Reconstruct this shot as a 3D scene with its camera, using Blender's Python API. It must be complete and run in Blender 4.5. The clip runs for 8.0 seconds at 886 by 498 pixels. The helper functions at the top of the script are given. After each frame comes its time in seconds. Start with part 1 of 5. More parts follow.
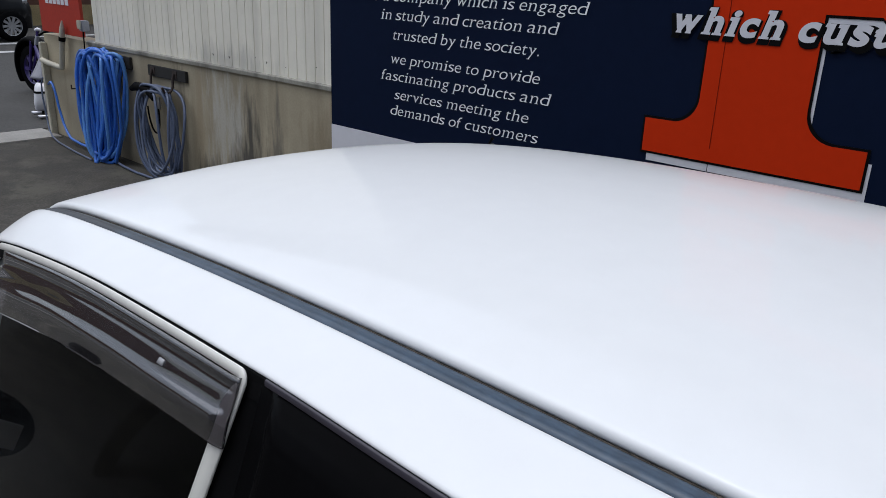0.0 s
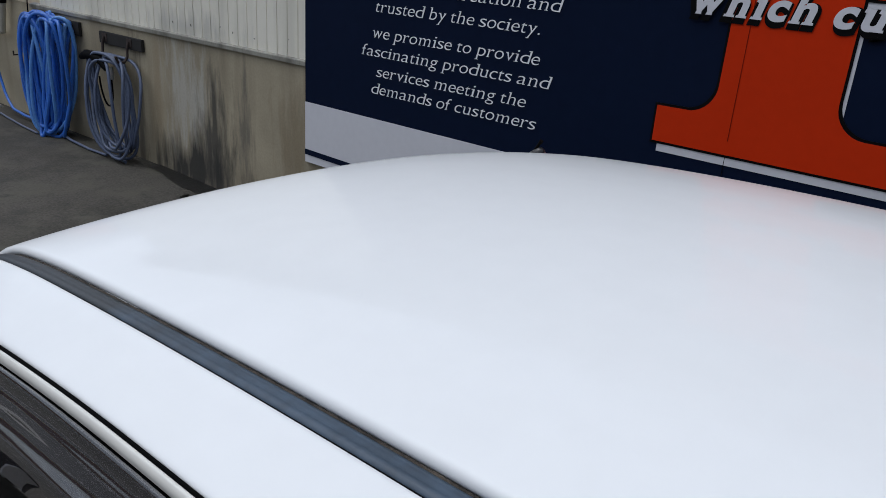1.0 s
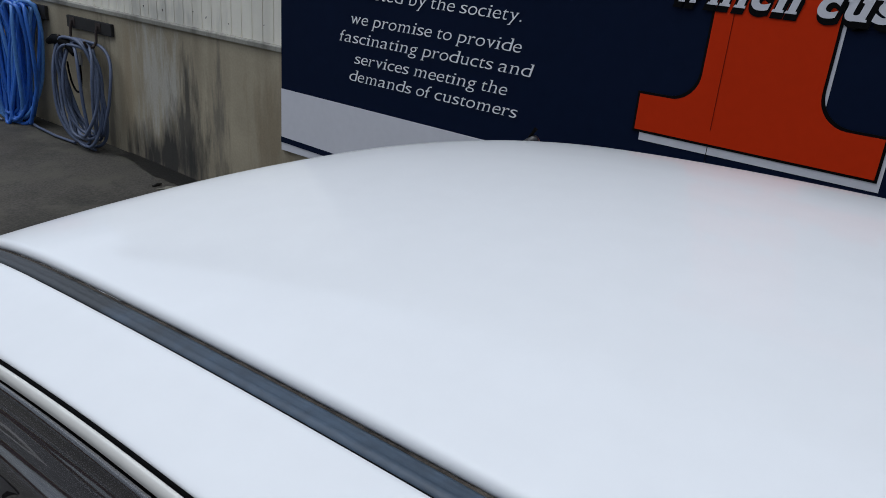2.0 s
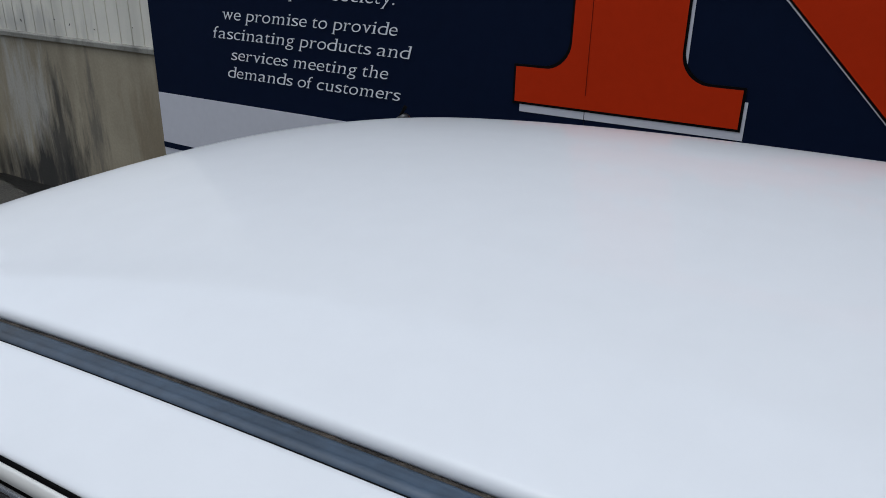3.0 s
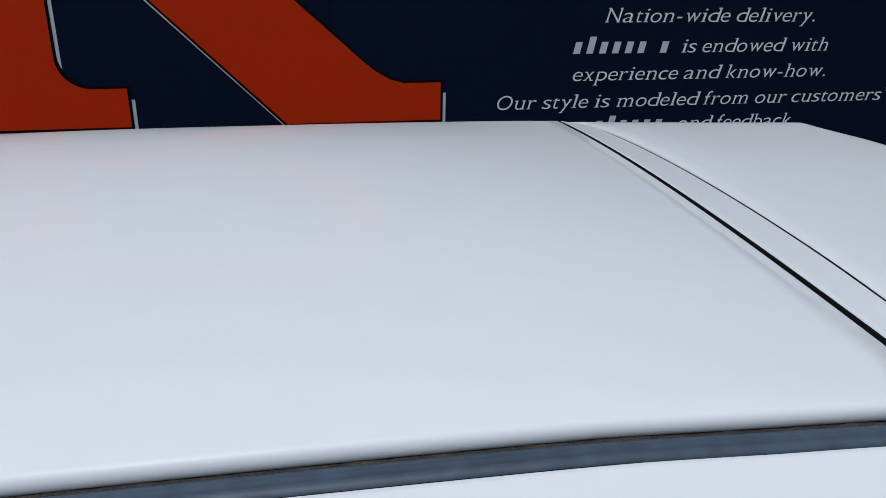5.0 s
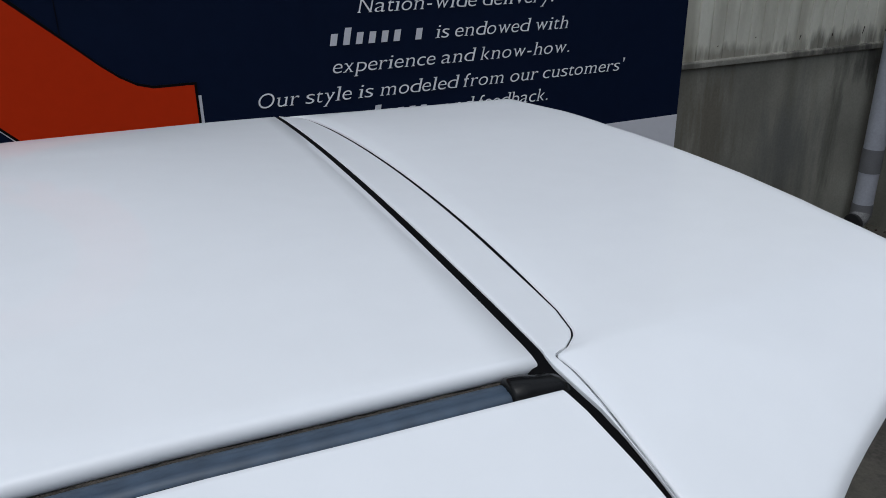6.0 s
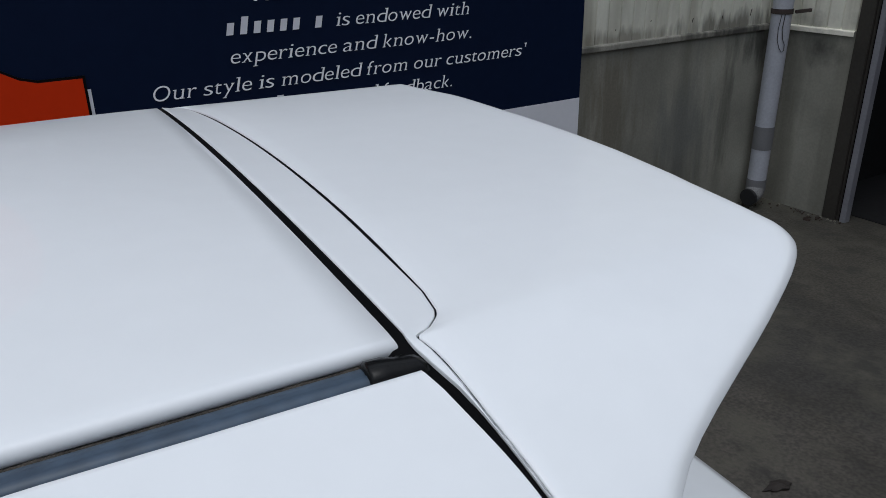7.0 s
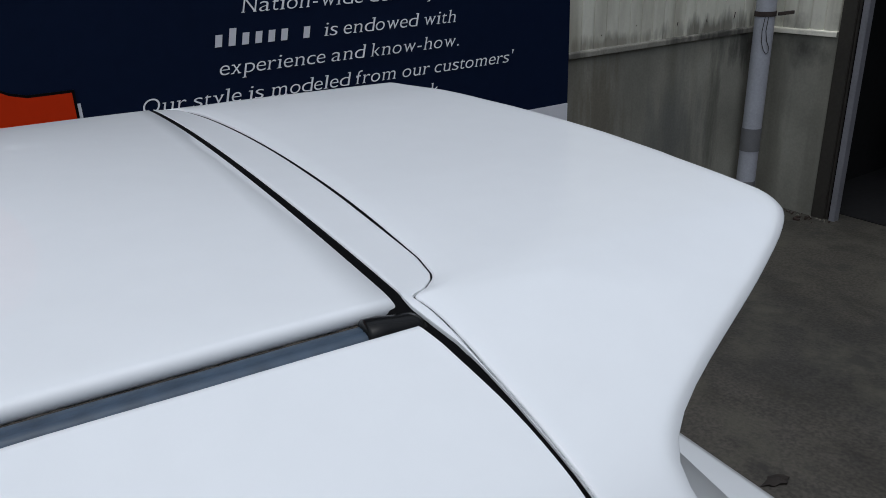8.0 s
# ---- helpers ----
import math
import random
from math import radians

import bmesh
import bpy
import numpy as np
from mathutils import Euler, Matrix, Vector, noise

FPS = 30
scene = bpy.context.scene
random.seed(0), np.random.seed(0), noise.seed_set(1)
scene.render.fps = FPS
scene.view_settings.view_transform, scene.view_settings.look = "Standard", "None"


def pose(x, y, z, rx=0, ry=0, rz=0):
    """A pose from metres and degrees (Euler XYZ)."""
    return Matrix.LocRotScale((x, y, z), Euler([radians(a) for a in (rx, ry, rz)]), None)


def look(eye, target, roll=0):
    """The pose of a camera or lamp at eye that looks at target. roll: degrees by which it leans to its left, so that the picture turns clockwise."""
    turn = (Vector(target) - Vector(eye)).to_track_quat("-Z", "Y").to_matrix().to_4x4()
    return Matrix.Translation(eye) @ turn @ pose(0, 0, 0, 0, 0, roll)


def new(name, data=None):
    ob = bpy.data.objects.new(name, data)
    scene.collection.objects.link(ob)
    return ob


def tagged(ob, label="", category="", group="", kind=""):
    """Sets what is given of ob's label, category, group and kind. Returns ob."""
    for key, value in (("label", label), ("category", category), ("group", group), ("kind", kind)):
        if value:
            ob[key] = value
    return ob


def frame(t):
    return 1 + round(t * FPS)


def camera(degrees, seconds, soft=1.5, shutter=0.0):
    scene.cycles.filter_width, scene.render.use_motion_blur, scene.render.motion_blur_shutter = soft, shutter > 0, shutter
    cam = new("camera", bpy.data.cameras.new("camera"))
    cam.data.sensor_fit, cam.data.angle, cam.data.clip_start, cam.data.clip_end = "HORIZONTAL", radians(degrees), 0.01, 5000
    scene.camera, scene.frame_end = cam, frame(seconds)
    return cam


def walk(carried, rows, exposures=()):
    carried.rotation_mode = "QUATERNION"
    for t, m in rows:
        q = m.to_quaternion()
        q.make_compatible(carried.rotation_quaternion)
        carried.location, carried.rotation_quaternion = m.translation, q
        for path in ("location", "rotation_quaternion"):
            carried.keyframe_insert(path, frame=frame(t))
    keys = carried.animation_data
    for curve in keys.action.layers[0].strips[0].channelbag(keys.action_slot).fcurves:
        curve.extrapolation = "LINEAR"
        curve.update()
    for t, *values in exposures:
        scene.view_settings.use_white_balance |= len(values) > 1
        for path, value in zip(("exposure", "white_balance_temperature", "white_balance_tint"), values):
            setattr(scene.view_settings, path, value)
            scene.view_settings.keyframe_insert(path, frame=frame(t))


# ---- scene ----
cam = camera(59.54, 8.0, soft=0.8)
PATH = [
    (0, (1.609, -3.104, 1.697), (0.354, -1.699, 1.024), 2.1),
    (0.5, (1.432, -3.018, 1.689), (0.209, -1.596, 0.994), 3.3),
    (1, (1.281, -2.987, 1.686), (0.136, -1.521, 0.951), 3.9),
    (1.2, (1.250, -2.982, 1.680), (0.129, -1.499, 0.944), 4.3),
    (2.3, (1.229, -2.980, 1.672), (0.166, -1.468, 0.906), 4.1),
    (2.5, (1.237, -2.981, 1.671), (0.199, -1.455, 0.900), 3.5),
    (3, (1.288, -2.982, 1.670), (0.409, -1.363, 0.894), 1.2),
    (3.5, (1.343, -2.991, 1.668), (0.732, -1.241, 0.917), 0.8),
    (4, (1.382, -3.009, 1.662), (1.085, -1.171, 0.932), 1.3),
    (4.5, (1.392, -3.023, 1.656), (1.460, -1.163, 0.924), 1.6),
    (4.8, (1.430, -3.029, 1.657), (1.691, -1.190, 0.914), 1.3),
    (5, (1.457, -3.033, 1.659), (1.835, -1.215, 0.916), 0.9),
    (5.2, (1.484, -3.038, 1.660), (1.971, -1.247, 0.916), 0.8),
    (6.3, (1.612, -3.064, 1.649), (2.533, -1.463, 0.882), -1.2),
    (6.5, (1.619, -3.069, 1.646), (2.591, -1.502, 0.871), -1.1),
    (7, (1.621, -3.070, 1.648), (2.620, -1.526, 0.862), -0.8),
    (7.5, (1.619, -3.067, 1.645), (2.619, -1.525, 0.857), -1.0),
    (8, (1.609, -3.085, 1.623), (2.632, -1.541, 0.868), -2.0),
]
walk(cam, [(t, look(eye, target, roll)) for t, eye, target, roll in PATH],
     [(0.0, 0.33, 5880, 9), (0.5, 0.20, 5880, 9), (1.0, 0.16, 5820, 8), (2.5, 0.02, 5740, 7), (4.0, 0.0, 5740, 7), (5.0, 0.02, 5750, 7), (8.0, 0.0, 5770, 7)])

# ---- sky and sun: an overcast day ----
world = bpy.data.worlds.new("overcast_sky")
scene.world = world
world.use_nodes = True
wn, wl = world.node_tree.nodes, world.node_tree.links
sky = wn.new("ShaderNodeTexSky")
sky.sky_type = "NISHITA"
sky.sun_disc = False
sky.sun_elevation, sky.sun_rotation = radians(72), radians(235)
sky.dust_density, sky.air_density, sky.ozone_density = 6.0, 1.0, 1.0
grey = wn.new("ShaderNodeHueSaturation")
grey.inputs["Saturation"].default_value = 0.5
wl.new(sky.outputs[0], grey.inputs["Color"])
cloud, cloud_r, cloud_m = wn.new("ShaderNodeTexNoise"), wn.new("ShaderNodeMapRange"), wn.new("ShaderNodeMix")
cloud.inputs["Scale"].default_value, cloud.inputs["Detail"].default_value, cloud.inputs["Roughness"].default_value = 2.6, 5, 0.55
cloud_r.inputs["From Min"].default_value, cloud_r.inputs["From Max"].default_value = 0.36, 0.64
cloud_r.inputs["To Min"].default_value, cloud_r.inputs["To Max"].default_value = 0.62, 1.38
cloud_m.data_type, cloud_m.blend_type = "RGBA", "MULTIPLY"
cloud_m.inputs["Factor"].default_value = 1.0
wl.new(cloud.outputs["Fac"], cloud_r.inputs["Value"]), wl.new(cloud_r.outputs[0], cloud_m.inputs["B"])
wl.new(grey.outputs[0], cloud_m.inputs["A"]), wl.new(cloud_m.outputs["Result"], wn["Background"].inputs["Color"])
wn["Background"].inputs["Strength"].default_value = 0.103
sun_data = bpy.data.lights.new("sun", "SUN")
sun_data.energy, sun_data.angle, sun_data.color = 0.78, radians(125), (1.0, 0.97, 0.93)
sun = new("sun", sun_data)
sun.matrix_world = look((-1.5, 0.6, 9), (0.5, -1, 0))


# ---- materials ----
def material(name, color, rough=0.5, metal=0.0, coat=0.0, bump=0.0, bump_scale=40.0, vary=0.0, vary_scale=3.0, tint=None, spec=0.5):
    """A surface with colour variation at two scales and fine relief."""
    m = bpy.data.materials.new(name)
    m.use_nodes = True
    n, l = m.node_tree.nodes, m.node_tree.links
    p = n["Principled BSDF"]
    p.inputs["Base Color"].default_value = (*color, 1)
    p.inputs["Roughness"].default_value, p.inputs["Metallic"].default_value = rough, metal
    p.inputs["Coat Weight"].default_value, p.inputs["Coat Roughness"].default_value = coat, 0.003
    p.inputs["Specular IOR Level"].default_value = spec
    co = n.new("ShaderNodeTexCoord")
    if vary:
        a, b, mul, mix = n.new("ShaderNodeTexNoise"), n.new("ShaderNodeTexNoise"), n.new("ShaderNodeMath"), n.new("ShaderNodeMix")
        a.inputs["Scale"].default_value, b.inputs["Scale"].default_value = vary_scale, vary_scale * 14
        a.inputs["Detail"].default_value, b.inputs["Detail"].default_value = 6, 4
        mul.operation = "ADD"
        for q in (a, b):
            l.new(co.outputs["Object"], q.inputs["Vector"])
        l.new(a.outputs["Fac"], mul.inputs[0]), l.new(b.outputs["Fac"], mul.inputs[1])
        ramp = n.new("ShaderNodeMapRange")
        ramp.inputs["From Min"].default_value, ramp.inputs["From Max"].default_value = 0.7, 1.3
        l.new(mul.outputs[0], ramp.inputs["Value"])
        mix.data_type = "RGBA"
        other = tint or tuple(c * (1 - vary) for c in color)
        mix.inputs["A"].default_value, mix.inputs["B"].default_value = (*color, 1), (*other, 1)
        l.new(ramp.outputs[0], mix.inputs["Factor"]), l.new(mix.outputs["Result"], p.inputs["Base Color"])
    if bump:
        t, bp = n.new("ShaderNodeTexNoise"), n.new("ShaderNodeBump")
        t.inputs["Scale"].default_value, t.inputs["Detail"].default_value = bump_scale, 6
        bp.inputs["Strength"].default_value, bp.inputs["Distance"].default_value = bump, 0.004
        l.new(co.outputs["Object"], t.inputs["Vector"])
        l.new(t.outputs["Fac"], bp.inputs["Height"]), l.new(bp.outputs["Normal"], p.inputs["Normal"])
    return m


def glass(name, color, rough=0.0, bump=0.0, bump_scale=10.0):
    m = material(name, color, rough, bump=bump, bump_scale=bump_scale)
    m.node_tree.nodes["Principled BSDF"].inputs["Transmission Weight"].default_value = 1.0
    m.node_tree.nodes["Principled BSDF"].inputs["IOR"].default_value = 1.45
    return m


PAINT = material("white_car_paint", (0.795, 0.81, 0.82), 0.5, coat=0.56, vary=0.03, vary_scale=2, spec=0.2)

# the clear coat is a little wavy, so that what it mirrors breaks up
pn, pl = PAINT.node_tree.nodes, PAINT.node_tree.links
peel, peel_bump = pn.new("ShaderNodeTexNoise"), pn.new("ShaderNodeBump")
peel.inputs["Scale"].default_value, peel.inputs["Detail"].default_value = 26, 2
peel_bump.inputs["Strength"].default_value, peel_bump.inputs["Distance"].default_value = 0.0004, 0.004
pl.new(pn["Texture Coordinate"].outputs["Object"], peel.inputs["Vector"])
pl.new(peel.outputs["Fac"], peel_bump.inputs["Height"]), pl.new(peel_bump.outputs["Normal"], pn["Principled BSDF"].inputs["Coat Normal"])
FRAME_WHITE = material("ivory_door_frame_paint", (0.74, 0.73, 0.68), 0.35, coat=0.3, vary=0.1)
MOULD = material("weathered_grey_moulding", (0.054, 0.084, 0.126), 0.42, vary=0.5, vary_scale=6, bump=0.12, bump_scale=90)
# the moulding is darker towards the windscreen, with a ragged edge
mn, ml = MOULD.node_tree.nodes, MOULD.node_tree.links
m_sep, m_noise, m_add, m_fade, m_mix = (mn.new(q) for q in ("ShaderNodeSeparateXYZ", "ShaderNodeTexNoise", "ShaderNodeMath", "ShaderNodeMapRange", "ShaderNodeMix"))
m_noise.inputs["Scale"].default_value, m_noise.inputs["Detail"].default_value = 16, 6
m_add.operation = "MULTIPLY_ADD"
m_add.inputs[1].default_value = 0.35
m_fade.inputs["From Min"].default_value, m_fade.inputs["From Max"].default_value = -0.93, -0.82
m_mix.data_type = "RGBA"
m_mix.inputs["A"].default_value = (0.016, 0.021, 0.027, 1)
ml.new(mn["Texture Coordinate"].outputs["Object"], m_sep.inputs[0]), ml.new(mn["Texture Coordinate"].outputs["Object"], m_noise.inputs["Vector"])
ml.new(m_noise.outputs["Fac"], m_add.inputs[0]), ml.new(m_sep.outputs["X"], m_add.inputs[2])
ml.new(m_add.outputs[0], m_fade.inputs["Value"]), ml.new(m_fade.outputs[0], m_mix.inputs["Factor"])
ml.new(mn["Principled BSDF"].inputs["Base Color"].links[0].from_socket, m_mix.inputs["B"])
ml.new(m_mix.outputs["Result"], mn["Principled BSDF"].inputs["Base Color"])
RUBBER = material("black_rubber", (0.005, 0.005, 0.0055), 0.6, vary=0.3, vary_scale=20, spec=0.03)
BLACK_PLASTIC = material("black_plastic", (0.012, 0.012, 0.013), 0.28, vary=0.2, vary_scale=30)
CAP_BLACK = material("glossy_black_cap", (0.008, 0.008, 0.008), 0.25, vary=0.3, vary_scale=30, spec=0.18)
DARK_BEAD = material("dark_brown_bead", (0.018, 0.017, 0.016), 0.8, tint=(0.10, 0.085, 0.068), vary=0.6, vary_scale=55, bump=0.6, bump_scale=300, spec=0.2)
TRIM_DARK = material("purple_grey_trim", (0.045, 0.04, 0.055), 0.4, vary=0.3, vary_scale=20)
TINT = glass("tinted_glass", (0.012, 0.0125, 0.013))
TINT.node_tree.nodes["Principled BSDF"].inputs["IOR"].default_value = 1.16
TINT.node_tree.nodes["Principled BSDF"].inputs["Specular IOR Level"].default_value = 0.03
PRIVACY = material("black_privacy_glass", (0.004, 0.004, 0.0045), 0.06, vary=0.2, vary_scale=5, spec=0.05)
PRIVACY.node_tree.nodes["Principled BSDF"].inputs["IOR"].default_value = 1.2
VISOR_CLIP = material("milky_clip", (0.42, 0.42, 0.44), 0.3, vary=0.2, vary_scale=60)
SMOKE = glass("smoked_acrylic", (0.46, 0.44, 0.47), 0.0)
SMOKE.node_tree.nodes["Principled BSDF"].inputs["Transmission Weight"].default_value = 0.955
SMOKE.node_tree.nodes["Principled BSDF"].inputs["IOR"].default_value = 1.65
SMOKE.node_tree.nodes["Principled BSDF"].inputs["Coat Weight"].default_value = 0.9
CABIN = material("dark_cabin_cloth", (0.02, 0.02, 0.022), 0.85, vary=0.4, vary_scale=12)
NAVY = material("navy_print", (0.0066, 0.0125, 0.036), 0.42, vary=0.15, vary_scale=1.2, spec=0.06)
RED = material("vermilion_print", (0.62, 0.036, 0.005), 0.45, vary=0.06, vary_scale=2, spec=0.05)
RED_DARK = material("dark_red_joint", (0.16, 0.012, 0.004), 0.5, vary=0.2, vary_scale=9, spec=0.05)
PRINT_BLACK = material("black_print", (0.003, 0.003, 0.0035), 0.45, spec=0.12)
TEXT_WHITE = material("text_white_print", (0.95, 0.95, 0.97), 0.5, vary=0.05, vary_scale=2)
PRINT_WHITE = material("white_print", (0.74, 0.74, 0.78), 0.5, vary=0.05, vary_scale=2)
ASPHALT = material("asphalt", (0.052, 0.050, 0.047), 0.85, vary=0.45, vary_scale=1.5, bump=0.6, bump_scale=120)
LINE = material("road_line_paint", (0.55, 0.55, 0.55), 0.7, vary=0.3, vary_scale=6)
KERB = material("pale_kerb_concrete", (0.30, 0.29, 0.27), 0.85, vary=0.3, vary_scale=5, bump=0.4, bump_scale=60)
PVC = material("grey_pvc_pipe", (0.40, 0.41, 0.45), 0.45, vary=0.2, vary_scale=5)
PVC_DIRTY = material("dirty_pvc_pipe", (0.24, 0.24, 0.24), 0.6, vary=0.6, vary_scale=9)
BLACK_PIPE = material("black_pipe", (0.02, 0.02, 0.022), 0.5, vary=0.3, vary_scale=9)
TAPE = material("grey_tape", (0.16, 0.16, 0.165), 0.5, vary=0.2, vary_scale=12)
IVORY = material("ivory_pvc", (0.55, 0.52, 0.42), 0.5, vary=0.25, vary_scale=6)
STEEL_DARK = material("dark_brown_steel", (0.040, 0.036, 0.030), 0.5, vary=0.35, vary_scale=4)
ALU = material("pale_aluminium", (0.30, 0.30, 0.33), 0.45, metal=0.4, vary=0.2, vary_scale=5)
RUST = material("rusty_iron", (0.05, 0.035, 0.03), 0.8, vary=0.5, vary_scale=18, bump=0.3)
BOARD = material("dark_weathered_board", (0.018, 0.017, 0.016), 0.75, vary=0.4, vary_scale=14, bump=0.3)
HOSE_BLUE = material("blue_pvc_hose", (0.05, 0.18, 0.66), 0.35, vary=0.3, vary_scale=4)
# paler blue that paints highlights into the hose coil
HOSE_HIGHLIGHT = material("highlight_blue_hose", (0.13, 0.32, 0.74), 0.35, vary=0.3, vary_scale=4)
HOSE_GREY = material("grey_blue_hose", (0.11, 0.14, 0.225), 0.45, vary=0.3, vary_scale=5)
# near-black, because the shade inside the workshop is put into this colour
ROOM_SHADE = material("workshop_indoor_shade", (0.018, 0.018, 0.019), 0.9, vary=0.3, vary_scale=2, spec=0.1)
BLACK_PAINT = material("black_car_paint", (0.006, 0.006, 0.007), 0.35, coat=0.15, spec=0.2)
CHROME = material("bright_alloy", (0.6, 0.6, 0.62), 0.3, metal=0.9)
PURPLE = material("purple_frame_paint", (0.04, 0.024, 0.15), 0.35, coat=0.3)
SIGN_RED = material("red_sign_sheet", (0.44, 0.032, 0.014), 0.5, vary=0.2, vary_scale=3)


def concrete(name, base, dark, streak=1.0, stains=(), rough=0.85, relief=0.3, grain=0.13, dark_grit=0.6, cloud_dark=0.68):
    """Cast concrete: cloudy, with streaks that run down and fine pits."""
    m = bpy.data.materials.new(name)
    m.use_nodes = True
    n, l = m.node_tree.nodes, m.node_tree.links
    p = n["Principled BSDF"]
    p.inputs["Roughness"].default_value = rough
    co, mp = n.new("ShaderNodeTexCoord"), n.new("ShaderNodeMapping")
    mp.inputs["Scale"].default_value = (5.0, 5.0, 0.45)
    l.new(co.outputs["Object"], mp.inputs["Vector"])
    cloud, runs, fine = (n.new("ShaderNodeTexNoise") for _ in range(3))
    for q, scale, detail in ((cloud, 1.7, 8), (runs, 1.0, 7), (fine, 70, 8)):
        q.inputs["Scale"].default_value, q.inputs["Detail"].default_value = scale, detail
    l.new(co.outputs["Object"], cloud.inputs["Vector"]), l.new(mp.outputs[0], runs.inputs["Vector"]), l.new(co.outputs["Object"], fine.inputs["Vector"])
    r1, r2 = n.new("ShaderNodeMapRange"), n.new("ShaderNodeMapRange")
    for r, lo, hi in ((r1, 0.35, 0.7), (r2, 0.5, 0.68)):
        r.inputs["From Min"].default_value, r.inputs["From Max"].default_value = lo, hi
    l.new(cloud.outputs["Fac"], r1.inputs["Value"]), l.new(runs.outputs["Fac"], r2.inputs["Value"])
    m1, m2, m3 = (n.new("ShaderNodeMix") for _ in range(3))
    for q in (m1, m2, m3):
        q.data_type = "RGBA"
    m1.inputs["A"].default_value, m1.inputs["B"].default_value = (*base, 1), (*(c * cloud_dark for c in base), 1)
    m2.inputs["B"].default_value = (*dark, 1)
    l.new(r1.outputs[0], m1.inputs["Factor"]), l.new(m1.outputs["Result"], m2.inputs["A"])
    k = n.new("ShaderNodeMath")
    k.operation = "MULTIPLY"
    k.inputs[1].default_value = streak
    l.new(r2.outputs[0], k.inputs[0]), l.new(k.outputs[0], m2.inputs["Factor"])
    for k, (sx, sz, wide, tall, colour, strong, fleck) in enumerate(stains):
        # an old stain of its own shape: a ragged patch round one place of the wall
        off, length, nz, sub, rr, dm, mp1, mp2 = (n.new(q) for q in ("ShaderNodeVectorMath", "ShaderNodeVectorMath", "ShaderNodeTexNoise", "ShaderNodeMath", "ShaderNodeMapRange", "ShaderNodeMix", "ShaderNodeMapping", "ShaderNodeMapping"))
        off.operation, length.operation, sub.operation = "SUBTRACT", "LENGTH", "SUBTRACT"
        off.inputs[1].default_value = (sx, 0.0, sz)
        mp1.inputs["Scale"].default_value = (1 / wide, 0.0, 1 / tall)
        mp2.inputs["Scale"].default_value = (fleck, 3.0, fleck * 0.16)
        mp2.inputs["Location"].default_value = (3.1 * k, 0.0, 1.7 * k)
        l.new(co.outputs["Object"], off.inputs[0]), l.new(off.outputs[0], mp1.inputs["Vector"]), l.new(mp1.outputs[0], length.inputs[0])
        l.new(co.outputs["Object"], mp2.inputs["Vector"]), l.new(mp2.outputs[0], nz.inputs["Vector"])
        nz.inputs["Scale"].default_value, nz.inputs["Detail"].default_value, nz.inputs["Roughness"].default_value = 1.0, 10, 0.62
        half = n.new("ShaderNodeMath")
        half.operation = "MULTIPLY"
        half.inputs[1].default_value = 0.30
        l.new(length.outputs["Value"], half.inputs[0])
        l.new(nz.outputs["Fac"], sub.inputs[0]), l.new(half.outputs[0], sub.inputs[1])
        rr.inputs["From Min"].default_value, rr.inputs["From Max"].default_value, rr.inputs["To Max"].default_value = 0.19, 0.42, strong
        l.new(sub.outputs[0], rr.inputs["Value"])
        dm.data_type = "RGBA"
        dm.inputs["B"].default_value = (*colour, 1)
        l.new(rr.outputs[0], dm.inputs["Factor"]), l.new(m2.outputs["Result"], dm.inputs["A"])
        m2 = dm
    grit = n.new("ShaderNodeMapRange")
    grit.inputs["From Min"].default_value, grit.inputs["From Max"].default_value = 0.36, 0.64
    grit.inputs["To Min"].default_value, grit.inputs["To Max"].default_value = 0.5 - grain, 0.5 + grain
    l.new(fine.outputs["Fac"], grit.inputs["Value"])
    m3.blend_type = "MULTIPLY"
    m3.inputs["Factor"].default_value = dark_grit
    l.new(m2.outputs["Result"], m3.inputs["A"]), l.new(grit.outputs[0], m3.inputs["B"])
    l.new(m3.outputs["Result"], p.inputs["Base Color"])
    bp = n.new("ShaderNodeBump")
    bp.inputs["Strength"].default_value, bp.inputs["Distance"].default_value = relief, 0.004
    l.new(fine.outputs["Fac"], bp.inputs["Height"]), l.new(bp.outputs["Normal"], p.inputs["Normal"])
    return m


PLINTH = concrete("stained_plinth_concrete", (0.57, 0.495, 0.345), (0.20, 0.165, 0.11), 0.4,
                  [(-3.36, 0.60, 0.30, 0.40, (0.60, 0.575, 0.50), 0.85, 16), (-3.72, 0.5, 0.10, 0.5, (0.42, 0.34, 0.22), 0.7, 14), (-2.25, 0.5, 0.22, 0.4, (0.30, 0.235, 0.14), 0.6, 12),
                   (-3.05, 0.34, 0.20, 0.50, (0.075, 0.070, 0.060), 0.9, 13), (-3.25, 0.10, 0.70, 0.26, (0.045, 0.043, 0.038), 0.97, 7), (-2.72, 0.5, 0.08, 0.4, (0.16, 0.15, 0.125), 0.7, 18), (-3.96, 0.5, 0.09, 0.6, (0.13, 0.115, 0.09), 0.7, 14)], relief=0.15, grain=0.07, dark_grit=0.5)
